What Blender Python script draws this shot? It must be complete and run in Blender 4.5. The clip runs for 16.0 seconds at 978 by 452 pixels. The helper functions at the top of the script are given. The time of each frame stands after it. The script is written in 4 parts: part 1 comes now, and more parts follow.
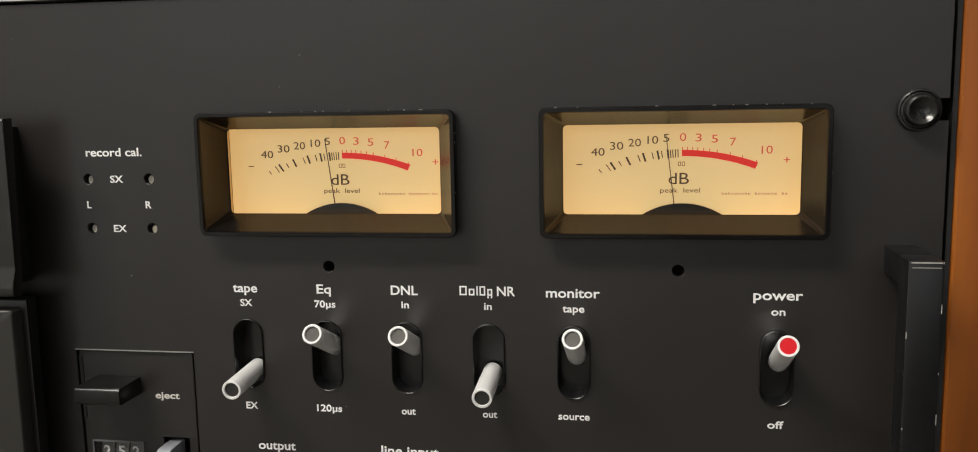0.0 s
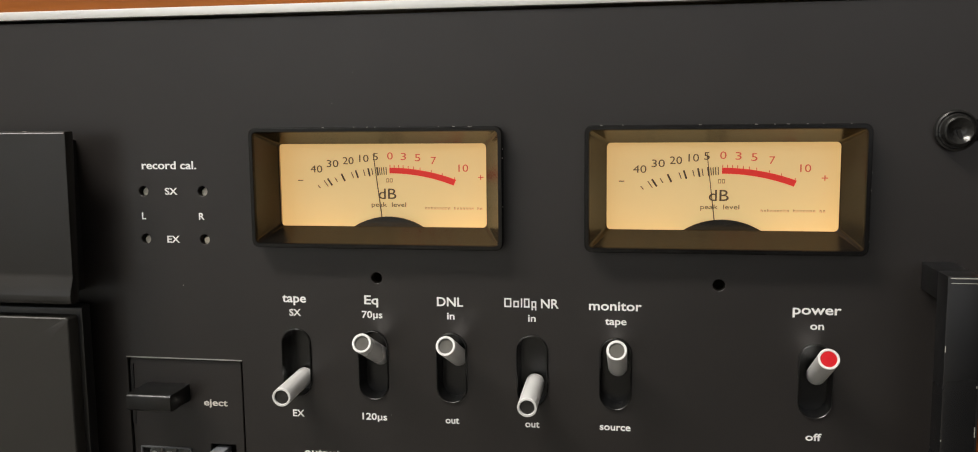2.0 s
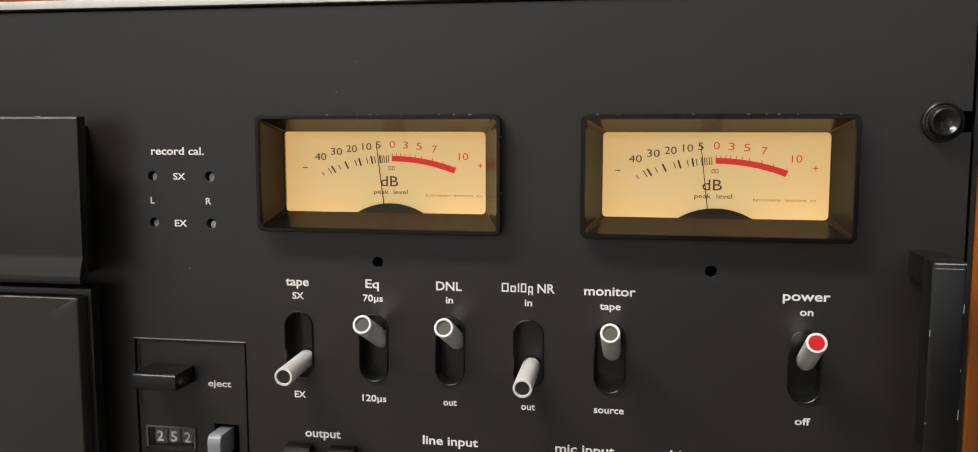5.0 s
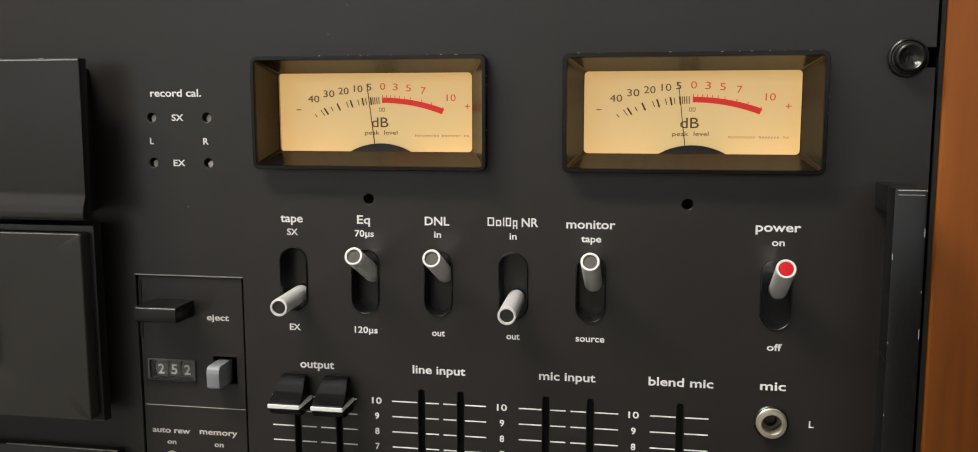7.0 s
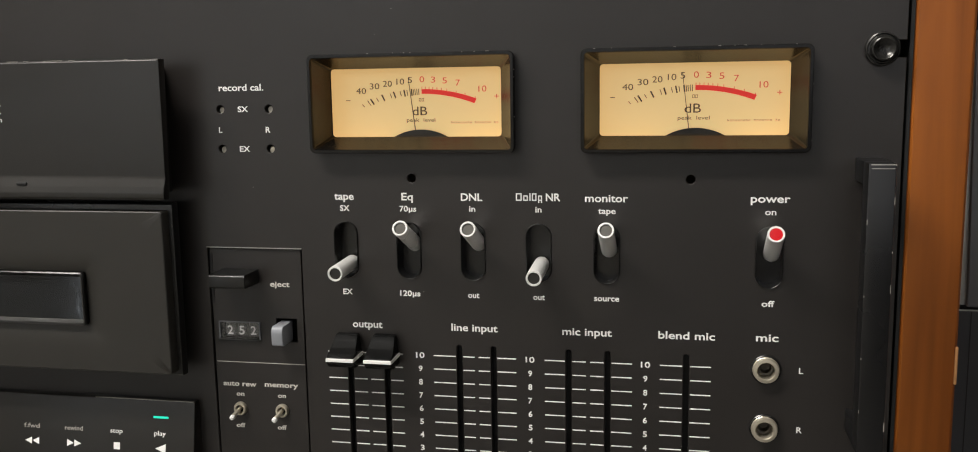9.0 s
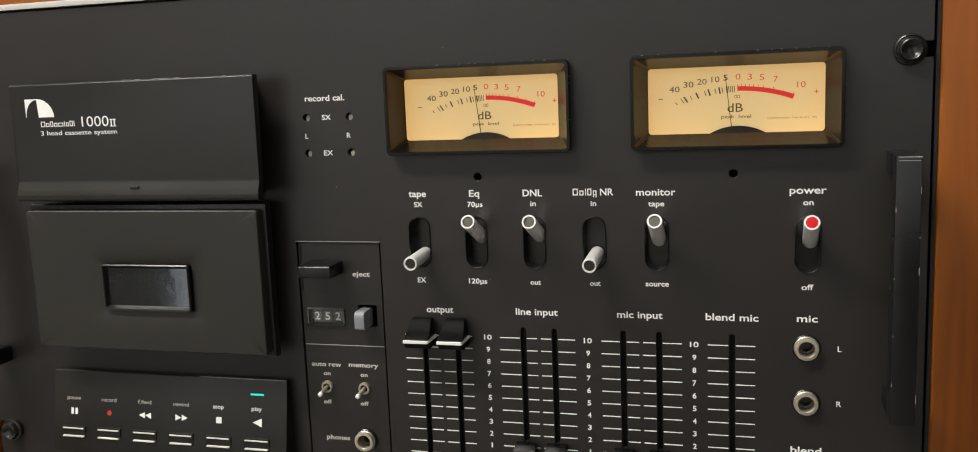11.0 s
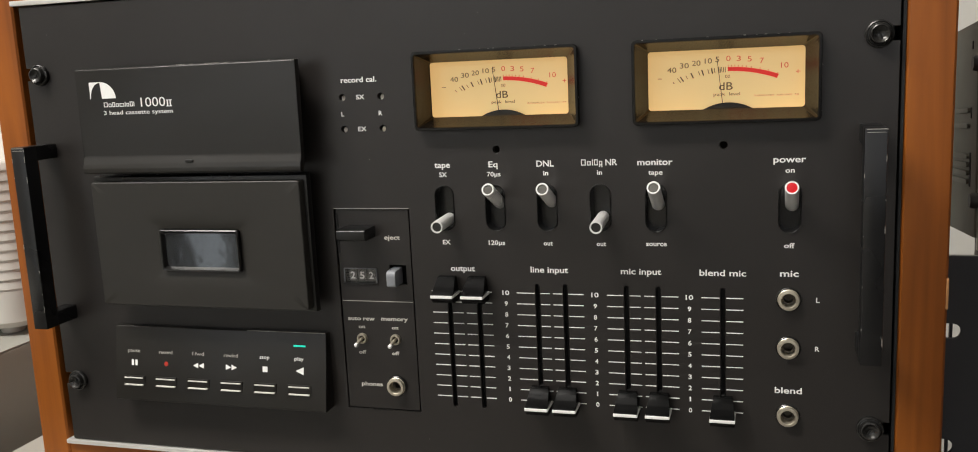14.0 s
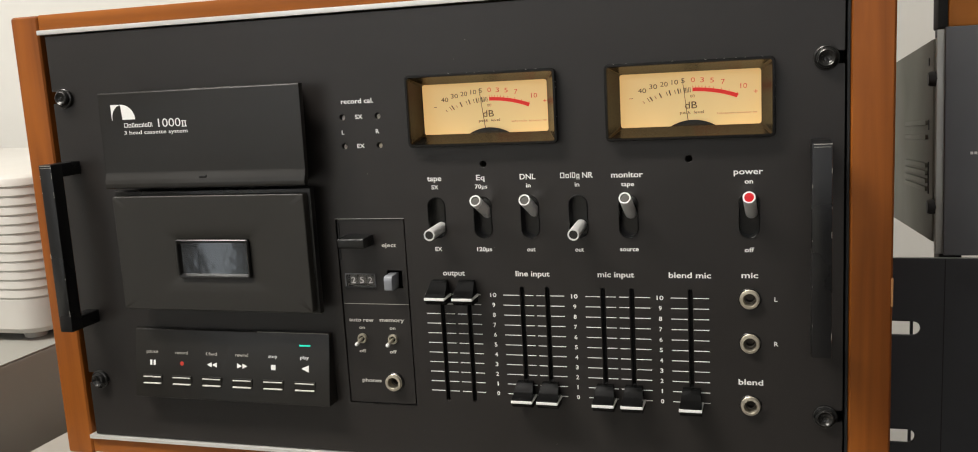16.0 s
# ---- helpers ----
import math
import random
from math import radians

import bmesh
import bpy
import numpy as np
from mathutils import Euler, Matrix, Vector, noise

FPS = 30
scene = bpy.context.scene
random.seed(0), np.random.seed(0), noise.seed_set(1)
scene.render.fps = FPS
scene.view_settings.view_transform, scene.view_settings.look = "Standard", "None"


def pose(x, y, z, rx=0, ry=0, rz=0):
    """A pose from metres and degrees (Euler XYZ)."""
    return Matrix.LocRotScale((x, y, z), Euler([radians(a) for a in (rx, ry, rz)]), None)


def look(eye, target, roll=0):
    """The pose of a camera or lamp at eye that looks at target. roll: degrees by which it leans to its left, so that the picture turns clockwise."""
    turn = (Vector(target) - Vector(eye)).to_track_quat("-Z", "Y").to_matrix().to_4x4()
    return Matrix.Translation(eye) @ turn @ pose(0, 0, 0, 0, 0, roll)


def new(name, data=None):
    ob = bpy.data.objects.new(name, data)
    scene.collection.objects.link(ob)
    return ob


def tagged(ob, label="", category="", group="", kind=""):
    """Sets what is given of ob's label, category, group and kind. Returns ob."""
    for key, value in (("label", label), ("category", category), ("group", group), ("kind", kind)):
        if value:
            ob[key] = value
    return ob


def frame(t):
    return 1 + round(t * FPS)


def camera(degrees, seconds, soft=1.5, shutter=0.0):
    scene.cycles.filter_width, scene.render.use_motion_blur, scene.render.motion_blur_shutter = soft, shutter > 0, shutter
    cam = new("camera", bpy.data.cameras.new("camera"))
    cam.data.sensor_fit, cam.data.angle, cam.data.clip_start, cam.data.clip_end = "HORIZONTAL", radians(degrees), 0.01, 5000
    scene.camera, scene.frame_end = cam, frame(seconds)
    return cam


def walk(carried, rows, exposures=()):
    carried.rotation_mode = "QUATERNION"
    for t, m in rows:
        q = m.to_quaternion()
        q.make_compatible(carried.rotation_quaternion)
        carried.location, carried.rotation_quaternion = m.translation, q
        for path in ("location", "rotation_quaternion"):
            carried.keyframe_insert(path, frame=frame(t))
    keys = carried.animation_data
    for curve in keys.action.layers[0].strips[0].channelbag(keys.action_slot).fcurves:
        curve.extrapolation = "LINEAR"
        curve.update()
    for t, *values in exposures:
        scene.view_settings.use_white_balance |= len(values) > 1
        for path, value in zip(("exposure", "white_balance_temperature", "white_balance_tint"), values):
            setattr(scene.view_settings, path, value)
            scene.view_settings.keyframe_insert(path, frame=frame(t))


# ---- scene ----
cam = camera(55.3, 16.0, soft=1.0)
PATH = [
    (0, (0.153, -0.296, 1.057), (-0.171, 1.656, 0.766), -1.1),
    (0.5, (0.148, -0.299, 1.059), (-0.171, 1.655, 0.775), -0.8),
    (1, (0.149, -0.3, 1.057), (-0.176, 1.656, 0.795), -0.8),
    (1.5, (0.144, -0.308, 1.057), (-0.187, 1.648, 0.803), -0.7),
    (2, (0.142, -0.307, 1.056), (-0.198, 1.648, 0.81), -0.6),
    (2.5, (0.141, -0.304, 1.053), (-0.209, 1.651, 0.817), -0.6),
    (3, (0.143, -0.305, 1.051), (-0.213, 1.65, 0.825), -0.4),
    (5.5, (0.147, -0.318, 1.047), (-0.208, 1.637, 0.823), -0.0),
    (6, (0.148, -0.32, 1.041), (-0.207, 1.634, 0.802), -0.1),
    (6.5, (0.15, -0.323, 1.035), (-0.205, 1.63, 0.786), -0.1),
    (7, (0.154, -0.33, 1.034), (-0.2, 1.621, 0.772), -0.1),
    (7.5, (0.157, -0.336, 1.033), (-0.202, 1.612, 0.759), -0.2),
    (8, (0.158, -0.348, 1.033), (-0.206, 1.598, 0.751), -0.4),
    (8.5, (0.158, -0.364, 1.035), (-0.215, 1.579, 0.741), -0.6),
    (11, (0.172, -0.416, 1.041), (-0.37, 1.486, 0.742), -2.3),
    (11.5, (0.171, -0.422, 1.042), (-0.391, 1.473, 0.738), -2.4),
    (12, (0.173, -0.426, 1.04), (-0.397, 1.467, 0.743), -2.4),
    (12.5, (0.174, -0.434, 1.04), (-0.396, 1.459, 0.736), -2.5),
    (13, (0.173, -0.441, 1.035), (-0.408, 1.445, 0.712), -2.6),
    (13.5, (0.179, -0.444, 1.037), (-0.391, 1.444, 0.707), -2.3),
    (14, (0.184, -0.468, 1.044), (-0.384, 1.418, 0.698), -2.7),
    (14.5, (0.194, -0.481, 1.044), (-0.381, 1.403, 0.699), -2.8),
    (15, (0.204, -0.493, 1.05), (-0.373, 1.39, 0.704), -2.9),
    (15.5, (0.206, -0.504, 1.052), (-0.378, 1.38, 0.72), -3.1),
    (16, (0.207, -0.508, 1.052), (-0.374, 1.377, 0.721), -3.2),
]
walk(cam, [(t, look(eye, target, roll)) for t, eye, target, roll in PATH])

scene.view_settings.exposure = 0.0

# ---------------------------------------------------------------- world and lights
world = bpy.data.worlds.new("room_air")
scene.world = world
world.use_nodes = True
world.node_tree.nodes["Background"].inputs["Color"].default_value = (0.9, 0.95, 1.0, 1)
world.node_tree.nodes["Background"].inputs["Strength"].default_value = 0.05


def area(name, place, target, size_x, size_y, watts, colour):
    data = bpy.data.lights.new(name, "AREA")
    data.shape, data.size, data.size_y, data.energy, data.color = "RECTANGLE", size_x, size_y, watts, colour
    ob = new(name, data)
    ob.matrix_world = look(place, target)
    return ob


area("ceiling_lamp_light", (-0.75, -0.75, 2.40), (-0.75, -0.749, 0), 1.15, 0.26, 50, (1.0, 0.96, 0.90))
# added fill that brightens the back wall at right
area("rear_wall_fill", (0.9, 0.2, 2.40), (0.9, 0.201, 0), 1.15, 0.26, 5.0, (1.0, 0.97, 0.92))
area("window_daylight", (-1.52, 0.35, 1.55), (0.2, 0.25, 1.2), 0.9, 1.1, 6, (1.0, 0.97, 0.93))


# ---------------------------------------------------------------- materials
def material(name, base, rough=0.5, metal=0.0, spread=0.0, grain=200.0, bump=0.0, bump_scale=900.0, rough_spread=0.0,
             emit=None, emit_strength=0.0, coat=0.0, stretch=(1, 1, 1)):
    """A principled material whose colour and roughness wander at two scales, with a fine relief."""
    m = bpy.data.materials.new(name)
    m.use_nodes = True
    nt = m.node_tree
    b = nt.nodes["Principled BSDF"]
    b.inputs["Base Color"].default_value = (*base, 1)
    b.inputs["Roughness"].default_value, b.inputs["Metallic"].default_value = rough, metal
    b.inputs["Coat Weight"].default_value = coat
    b.inputs["Coat Roughness"].default_value = 0.12
    if emit:
        b.inputs["Emission Color"].default_value = (*emit, 1)
        b.inputs["Emission Strength"].default_value = emit_strength
    if not (spread or bump or rough_spread):
        return m
    co = nt.nodes.new("ShaderNodeTexCoord")
    mp = nt.nodes.new("ShaderNodeMapping")
    mp.inputs["Scale"].default_value = stretch
    nt.links.new(co.outputs["Object"], mp.inputs["Vector"])

    def cloud(scale, detail):
        n = nt.nodes.new("ShaderNodeTexNoise")
        n.inputs["Scale"].default_value, n.inputs["Detail"].default_value = scale, detail
        nt.links.new(mp.outputs["Vector"], n.inputs["Vector"])
        return n.outputs["Fac"]

    def ramp(fac, low, high):
        r = nt.nodes.new("ShaderNodeMapRange")
        r.inputs["From Min"].default_value, r.inputs["From Max"].default_value = 0.3, 0.7
        r.inputs["To Min"].default_value, r.inputs["To Max"].default_value = low, high
        nt.links.new(fac, r.inputs["Value"])
        return r.outputs["Result"]

    broad, fine = cloud(grain * 0.08, 3), cloud(grain, 5)
    if spread:
        mul = nt.nodes.new("ShaderNodeMath")
        mul.operation = "MULTIPLY"
        nt.links.new(ramp(broad, 1 - spread, 1 + spread), mul.inputs[0])
        nt.links.new(ramp(fine, 1 - spread * 0.6, 1 + spread * 0.6), mul.inputs[1])
        sc = nt.nodes.new("ShaderNodeVectorMath")
        sc.operation = "SCALE"
        sc.inputs[0].default_value = base
        nt.links.new(mul.outputs[0], sc.inputs["Scale"])
        nt.links.new(sc.outputs["Vector"], b.inputs["Base Color"])
    if rough_spread:
        nt.links.new(ramp(cloud(grain * 0.2, 4), max(0.03, rough - rough_spread), min(1, rough + rough_spread)), b.inputs["Roughness"])
    if bump:
        bp = nt.nodes.new("ShaderNodeBump")
        bp.inputs["Strength"].default_value, bp.inputs["Distance"].default_value = bump, 0.0002
        nt.links.new(cloud(bump_scale, 2), bp.inputs["Height"])
        nt.links.new(bp.outputs["Normal"], b.inputs["Normal"])
    return m


def wood_material(name, dark, light, along):
    """Stained veneer: long streaks along one axis, fine pores and a satin coat."""
    m = bpy.data.materials.new(name)
    m.use_nodes = True
    nt = m.node_tree
    b = nt.nodes["Principled BSDF"]
    co = nt.nodes.new("ShaderNodeTexCoord")
    mp = nt.nodes.new("ShaderNodeMapping")
    mp.inputs["Scale"].default_value = tuple(0.06 if n == along else 1.0 for n in range(3))
    nt.links.new(co.outputs["Object"], mp.inputs["Vector"])
    mix = nt.nodes.new("ShaderNodeMix")
    mix.data_type = "RGBA"
    mix.inputs["A"].default_value, mix.inputs["B"].default_value = (*dark, 1), (*light, 1)
    streak = nt.nodes.new("ShaderNodeTexNoise")
    streak.inputs["Scale"].default_value, streak.inputs["Detail"].default_value, streak.inputs["Distortion"].default_value = 70, 6, 0.6
    pores = nt.nodes.new("ShaderNodeTexNoise")
    pores.inputs["Scale"].default_value, pores.inputs["Detail"].default_value = 700, 3
    blotch = nt.nodes.new("ShaderNodeTexNoise")
    blotch.inputs["Scale"].default_value = 14
    for n in (streak, pores, blotch):
        nt.links.new(mp.outputs["Vector"], n.inputs["Vector"])
    add = nt.nodes.new("ShaderNodeMath")
    add.operation = "MULTIPLY_ADD"
    nt.links.new(streak.outputs["Fac"], add.inputs[0])
    add.inputs[1].default_value = 1.7
    low = nt.nodes.new("ShaderNodeMath")
    low.operation = "MULTIPLY_ADD"
    nt.links.new(blotch.outputs["Fac"], low.inputs[0])
    low.inputs[1].default_value, low.inputs[2].default_value = 1.0, -0.85
    nt.links.new(low.outputs[0], add.inputs[2])
    nt.links.new(add.outputs[0], mix.inputs["Factor"])
    nt.links.new(mix.outputs["Result"], b.inputs["Base Color"])
    bp = nt.nodes.new("ShaderNodeBump")
    bp.inputs["Strength"].default_value, bp.inputs["Distance"].default_value = 0.25, 0.0002
    nt.links.new(pores.outputs["Fac"], bp.inputs["Height"])
    nt.links.new(bp.outputs["Normal"], b.inputs["Normal"])
    b.inputs["Roughness"].default_value = 0.42
    b.inputs["Specular IOR Level"].default_value = 0.3
    return m


PANEL = material("satin_black_paint", (0.0156, 0.0132, 0.0119), 0.40, spread=0.10, grain=60, bump=0.10, bump_scale=2500, rough_spread=0.05)
HOUSING = material("matt_black_cover", (0.0092, 0.0078, 0.0060), 0.36, spread=0.10, grain=60, bump=0.12, bump_scale=2200, rough_spread=0.06)
PLASTIC = material("black_plastic", (0.0062, 0.0060, 0.0057), 0.28, spread=0.1, grain=80, bump=0.05, rough_spread=0.06)
DOOR = material("matt_black_door", (0.0175, 0.0157, 0.0126), 0.50, spread=0.10, grain=50, bump=0.12, bump_scale=2200, rough_spread=0.06)
BEZEL = material("meter_bezel_plastic", (0.0060, 0.0048, 0.0036), 0.21, spread=0.1, grain=90, bump=0.05, rough_spread=0.04)
BEZEL.node_tree.nodes["Principled BSDF"].inputs["Specular IOR Level"].default_value = 0.8
RIM = material("meter_rim_plastic", (0.0042, 0.0041, 0.0040), 0.20, spread=0.15, grain=200, bump=0.12, bump_scale=1500, rough_spread=0.06)
RIM.node_tree.nodes["Principled BSDF"].inputs["Specular IOR Level"].default_value = 0.3
GLOSS = material("gloss_black_plastic", (0.004, 0.004, 0.004), 0.24, spread=0.1, grain=120, rough_spread=0.03)
GLOSS.node_tree.nodes["Principled BSDF"].inputs["IOR"].default_value = 1.18
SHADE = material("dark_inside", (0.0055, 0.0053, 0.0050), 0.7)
HANDLE = material("black_anodised", (0.0062, 0.0062, 0.0066), 0.30, spread=0.15, grain=90, bump=0.06, rough_spread=0.08)
SCREW = material("black_oxide_steel", (0.046, 0.045, 0.043), 0.27, metal=0.7, spread=0.2, grain=300, rough_spread=0.1)
ALU = material("brushed_aluminium", (0.92, 0.91, 0.89), 0.30, metal=0.32, spread=0.03, grain=150, rough_spread=0.03)
TRIM = material("satin_aluminium_strip", (0.74, 0.73, 0.70), 0.38, metal=0.55, spread=0.05, grain=80, bump=0.05, rough_spread=0.08)
NICKEL = material("nickel", (0.56, 0.51, 0.41), 0.36, metal=0.75, spread=0.1, grain=400, rough_spread=0.1)
PRINT = material("white_print", (0.86, 0.855, 0.83), 0.55, spread=0.05, grain=900)
DULL = material("dull_grey_print", (0.60, 0.58, 0.53), 0.6, spread=0.1, grain=1200)
FADED = material("worn_print", (0.42, 0.40, 0.36), 0.6, spread=0.15, grain=1500)
PLUG = material("smoked_plug", (0.10, 0.095, 0.085), 0.25, spread=0.15, grain=300)
BORE = material("tarnished_contact", (0.075, 0.062, 0.045), 0.5, metal=0.3, spread=0.3, grain=700)
TRIMMER = material("trimmer_plastic", (0.42, 0.39, 0.33), 0.35, spread=0.25, grain=900)
DARKPLUG = material("dark_plug", (0.022, 0.021, 0.019), 0.35, spread=0.15, grain=300)
REDPLUG = material("red_indicator", (0.52, 0.008, 0.014), 0.25, spread=0.05, grain=300, emit=(0.9, 0.01, 0.015), emit_strength=0.02)
# dial inks get some emission in place of the backlight showing through
REDPRINT = material("red_print", (0.55, 0.02, 0.015), 0.5, spread=0.04, grain=600, emit=(0.72, 0.032, 0.025), emit_strength=0.55)
REDINK = material("thin_red_print", (0.40, 0.07, 0.04), 0.5, emit=(0.48, 0.085, 0.045), emit_strength=0.7)
INK = material("black_dial_ink", (0.035, 0.022, 0.012), 0.5, emit=(0.12, 0.07, 0.03), emit_strength=0.3)
THININK = material("thin_dial_ink", (0.05, 0.032, 0.015), 0.5, emit=(0.13, 0.08, 0.035), emit_strength=0.4)
SOFTINK = material("brown_dial_ink", (0.20, 0.13, 0.06), 0.5, emit=(0.34, 0.21, 0.09), emit_strength=0.5)
GREY = material("grey_blue_plastic", (0.24, 0.25, 0.27), 0.4, spread=0.08, grain=150, bump=0.05)
GREEN = material("green_lamp", (0.02, 0.35, 0.28), 0.4, emit=(0.01, 0.78, 0.52), emit_strength=0.85)
REDDOT = material("red_dot_print", (0.42, 0.03, 0.015), 0.5)
WHEEL = material("counter_wheel", (0.15, 0.148, 0.14), 0.4, spread=0.2, grain=500)
CLEAR = bpy.data.materials.new("clear_pane")
CLEAR.use_nodes = True
CLEAR.node_tree.nodes["Principled BSDF"].inputs["Transmission Weight"].default_value = 1.0
CLEAR.node_tree.nodes["Principled BSDF"].inputs["Roughness"].default_value = 0.02
CLEAR.node_tree.nodes["Principled BSDF"].inputs["IOR"].default_value = 1.45
SMOKE = material("smoked_window", (0.010, 0.011, 0.012), 0.07, coat=0.6, spread=0.3, grain=150, bump=0.8, bump_scale=70)
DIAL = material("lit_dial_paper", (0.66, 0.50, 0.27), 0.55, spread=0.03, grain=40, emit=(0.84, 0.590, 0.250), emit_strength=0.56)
# dial glow graded by height in the emission, standing in for its uneven backlight
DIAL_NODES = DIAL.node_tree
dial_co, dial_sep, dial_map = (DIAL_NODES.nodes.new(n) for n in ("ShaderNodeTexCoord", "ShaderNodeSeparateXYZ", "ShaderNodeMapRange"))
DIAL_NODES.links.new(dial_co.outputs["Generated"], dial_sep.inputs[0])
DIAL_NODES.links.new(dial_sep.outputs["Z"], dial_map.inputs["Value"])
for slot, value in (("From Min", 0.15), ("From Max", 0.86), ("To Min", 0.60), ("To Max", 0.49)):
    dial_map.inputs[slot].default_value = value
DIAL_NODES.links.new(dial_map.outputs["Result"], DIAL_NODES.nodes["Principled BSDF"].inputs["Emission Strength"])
DIALWALL = material("meter_inner_wall", (0.70, 0.50, 0.24), 0.5, spread=0.03, grain=60)
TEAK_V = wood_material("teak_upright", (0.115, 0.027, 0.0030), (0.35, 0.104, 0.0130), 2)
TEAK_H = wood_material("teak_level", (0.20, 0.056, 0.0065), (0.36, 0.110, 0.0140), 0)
ORANGE = wood_material("orange_veneer", (0.33, 0.10, 0.010), (0.47, 0.165, 0.02), 0)
RACKGREY = material("grey_rack_paint", (0.105, 0.108, 0.116), 0.45, spread=0.05, grain=40, bump=0.06, rough_spread=0.05)
RACKDARK = material("dark_rack_paint", (0.030, 0.031, 0.035), 0.42, spread=0.15, grain=40, bump=0.06, rough_spread=0.08)
OLIVE = material("olive_grey_steel", (0.135, 0.138, 0.112), 0.5, metal=0.2, spread=0.1, grain=30, bump=0.06, rough_spread=0.1)
RUBBER = material("black_rubber", (0.012, 0.012, 0.012), 0.5, spread=0.1, grain=100)
STEEL = material("zinc_steel", (0.40, 0.40, 0.37), 0.45, metal=0.7, spread=0.1, grain=60, rough_spread=0.1)
CREAM = material("off_white_plastic", (0.53, 0.51, 0.47), 0.45, spread=0.03, grain=40, bump=0.05)
WALL = material("white_wall_paint", (0.70, 0.68, 0.63), 0.85, spread=0.03, grain=12, bump=0.15, bump_scale=300)
# tones of the unseen walls, chosen for what the deck's front mirrors
DARKWALL = material("dark_unseen_wall", (0.12, 0.11, 0.10), 0.8, spread=0.05, grain=12, bump=0.1, bump_scale=300)
OFFWHITE = material("off_white_unseen_wall", (0.70, 0.67, 0.60), 0.8, spread=0.05, grain=12, bump=0.1, bump_scale=300)
PALEGREY = material("grey_unseen_wall", (0.27, 0.26, 0.24), 0.8, spread=0.05, grain=12, bump=0.1, bump_scale=300)
CEIL = material("ceiling_paint", (0.82, 0.81, 0.78), 0.9, spread=0.02, grain=10, bump=0.1, bump_scale=200)
FLOOR = material("grey_vinyl", (0.16, 0.15, 0.135), 0.5, spread=0.12, grain=25, bump=0.05, rough_spread=0.1)
TABLE = material("grey_laminate", (0.33, 0.31, 0.275), 0.5, spread=0.05, grain=60, bump=0.05, rough_spread=0.06)
CABGREY = material("grey_cabinet_paint", (0.30, 0.295, 0.265), 0.5, spread=0.06, grain=15, bump=0.08, rough_spread=0.08)
LAMP = material("lamp_diffuser", (0.8, 0.8, 0.78), 0.5, emit=(1.0, 0.95, 0.86), emit_strength=3.0)
YELLOW = material("yellow_card", (0.75, 0.50, 0.06), 0.6, spread=0.08, grain=60)


# ---------------------------------------------------------------- mesh helpers
def world_of(ob):
    return (world_of(ob.parent) @ ob.matrix_parent_inverse if ob.parent else Matrix()) @ ob.matrix_basis


def part(name, bm, mat, parent=None, label="", smooth=True):
    """Links a bmesh (or a mesh) as one mesh object, under a thing or under one of its parts."""
    if isinstance(bm, bmesh.types.BMesh):
        me = bpy.data.meshes.new(name)
        bmesh.ops.recalc_face_normals(bm, faces=bm.faces)
        bm.to_mesh(me)
        bm.free()
    else:
        me = bm
    if smooth:
        me.polygons.foreach_set("use_smooth", [True] * len(me.polygons))
        me.set_sharp_from_angle(angle=radians(32))
    me.materials.clear()
    me.materials.append(mat)
    ob = new(name, me)
    if parent:
        ob.parent = parent
        ob.matrix_parent_inverse = world_of(parent).inverted()
    if label:
        tagged(ob, label)
    return ob


def thing(name, place, label, category, group="", kind=""):
    ob = new(name)
    ob.empty_display_size = 0.02
    ob.matrix_basis = Matrix.Translation(place)
    return tagged(ob, label, category, group, kind)


def add_box(bm, x0, x1, y0, y1, z0, z1, bevel=0.0, segments=2):
    made = bmesh.ops.create_cube(bm, size=1)["verts"]
    for v in made:
        v.co = ((x0 + x1) / 2 + v.co.x * (x1 - x0), (y0 + y1) / 2 + v.co.y * (y1 - y0), (z0 + z1) / 2 + v.co.z * (z1 - z0))
    if bevel:
        edges = {e for v in made for e in v.link_edges}
        bmesh.ops.bevel(bm, geom=list(edges), offset=bevel, segments=segments, affect="EDGES", profile=0.6)
    return bm


def box(x0, x1, y0, y1, z0, z1, bevel=0.0, segments=2):
    return add_box(bmesh.new(), x0, x1, y0, y1, z0, z1, bevel, segments)


def prism(profile, x0, x1, bevel=0.0):
    """A (y, z) outline drawn out along x."""
    bm = bmesh.new()
    a = [bm.verts.new((x0, y, z)) for y, z in profile]
    b = [bm.verts.new((x1, y, z)) for y, z in profile]
    bm.faces.new(a), bm.faces.new(b[::-1])
    for n in range(len(a)):
        bm.faces.new((a[n], b[n], b[n - 1], a[n - 1]))
    if bevel:
        bmesh.ops.bevel(bm, geom=list(bm.edges), offset=bevel, segments=2, affect="EDGES", profile=0.6)
    return bm


def lathe(rings, sides=32, closed_end=True, m=None):
    """Turned about the y axis: rings of (radius, y)."""
    bm = bmesh.new()
    loops = [[bm.verts.new((r * math.cos(2 * math.pi * k / sides), y, r * math.sin(2 * math.pi * k / sides))) for k in range(sides)] for r, y in rings]
    for a, b in zip(loops, loops[1:]):
        for k in range(sides):
            bm.faces.new((a[k - 1], a[k], b[k], b[k - 1]))
    if closed_end:
        bm.faces.new(loops[-1])
    if m is not None:
        bmesh.ops.transform(bm, matrix=m, verts=bm.verts)
    return bm


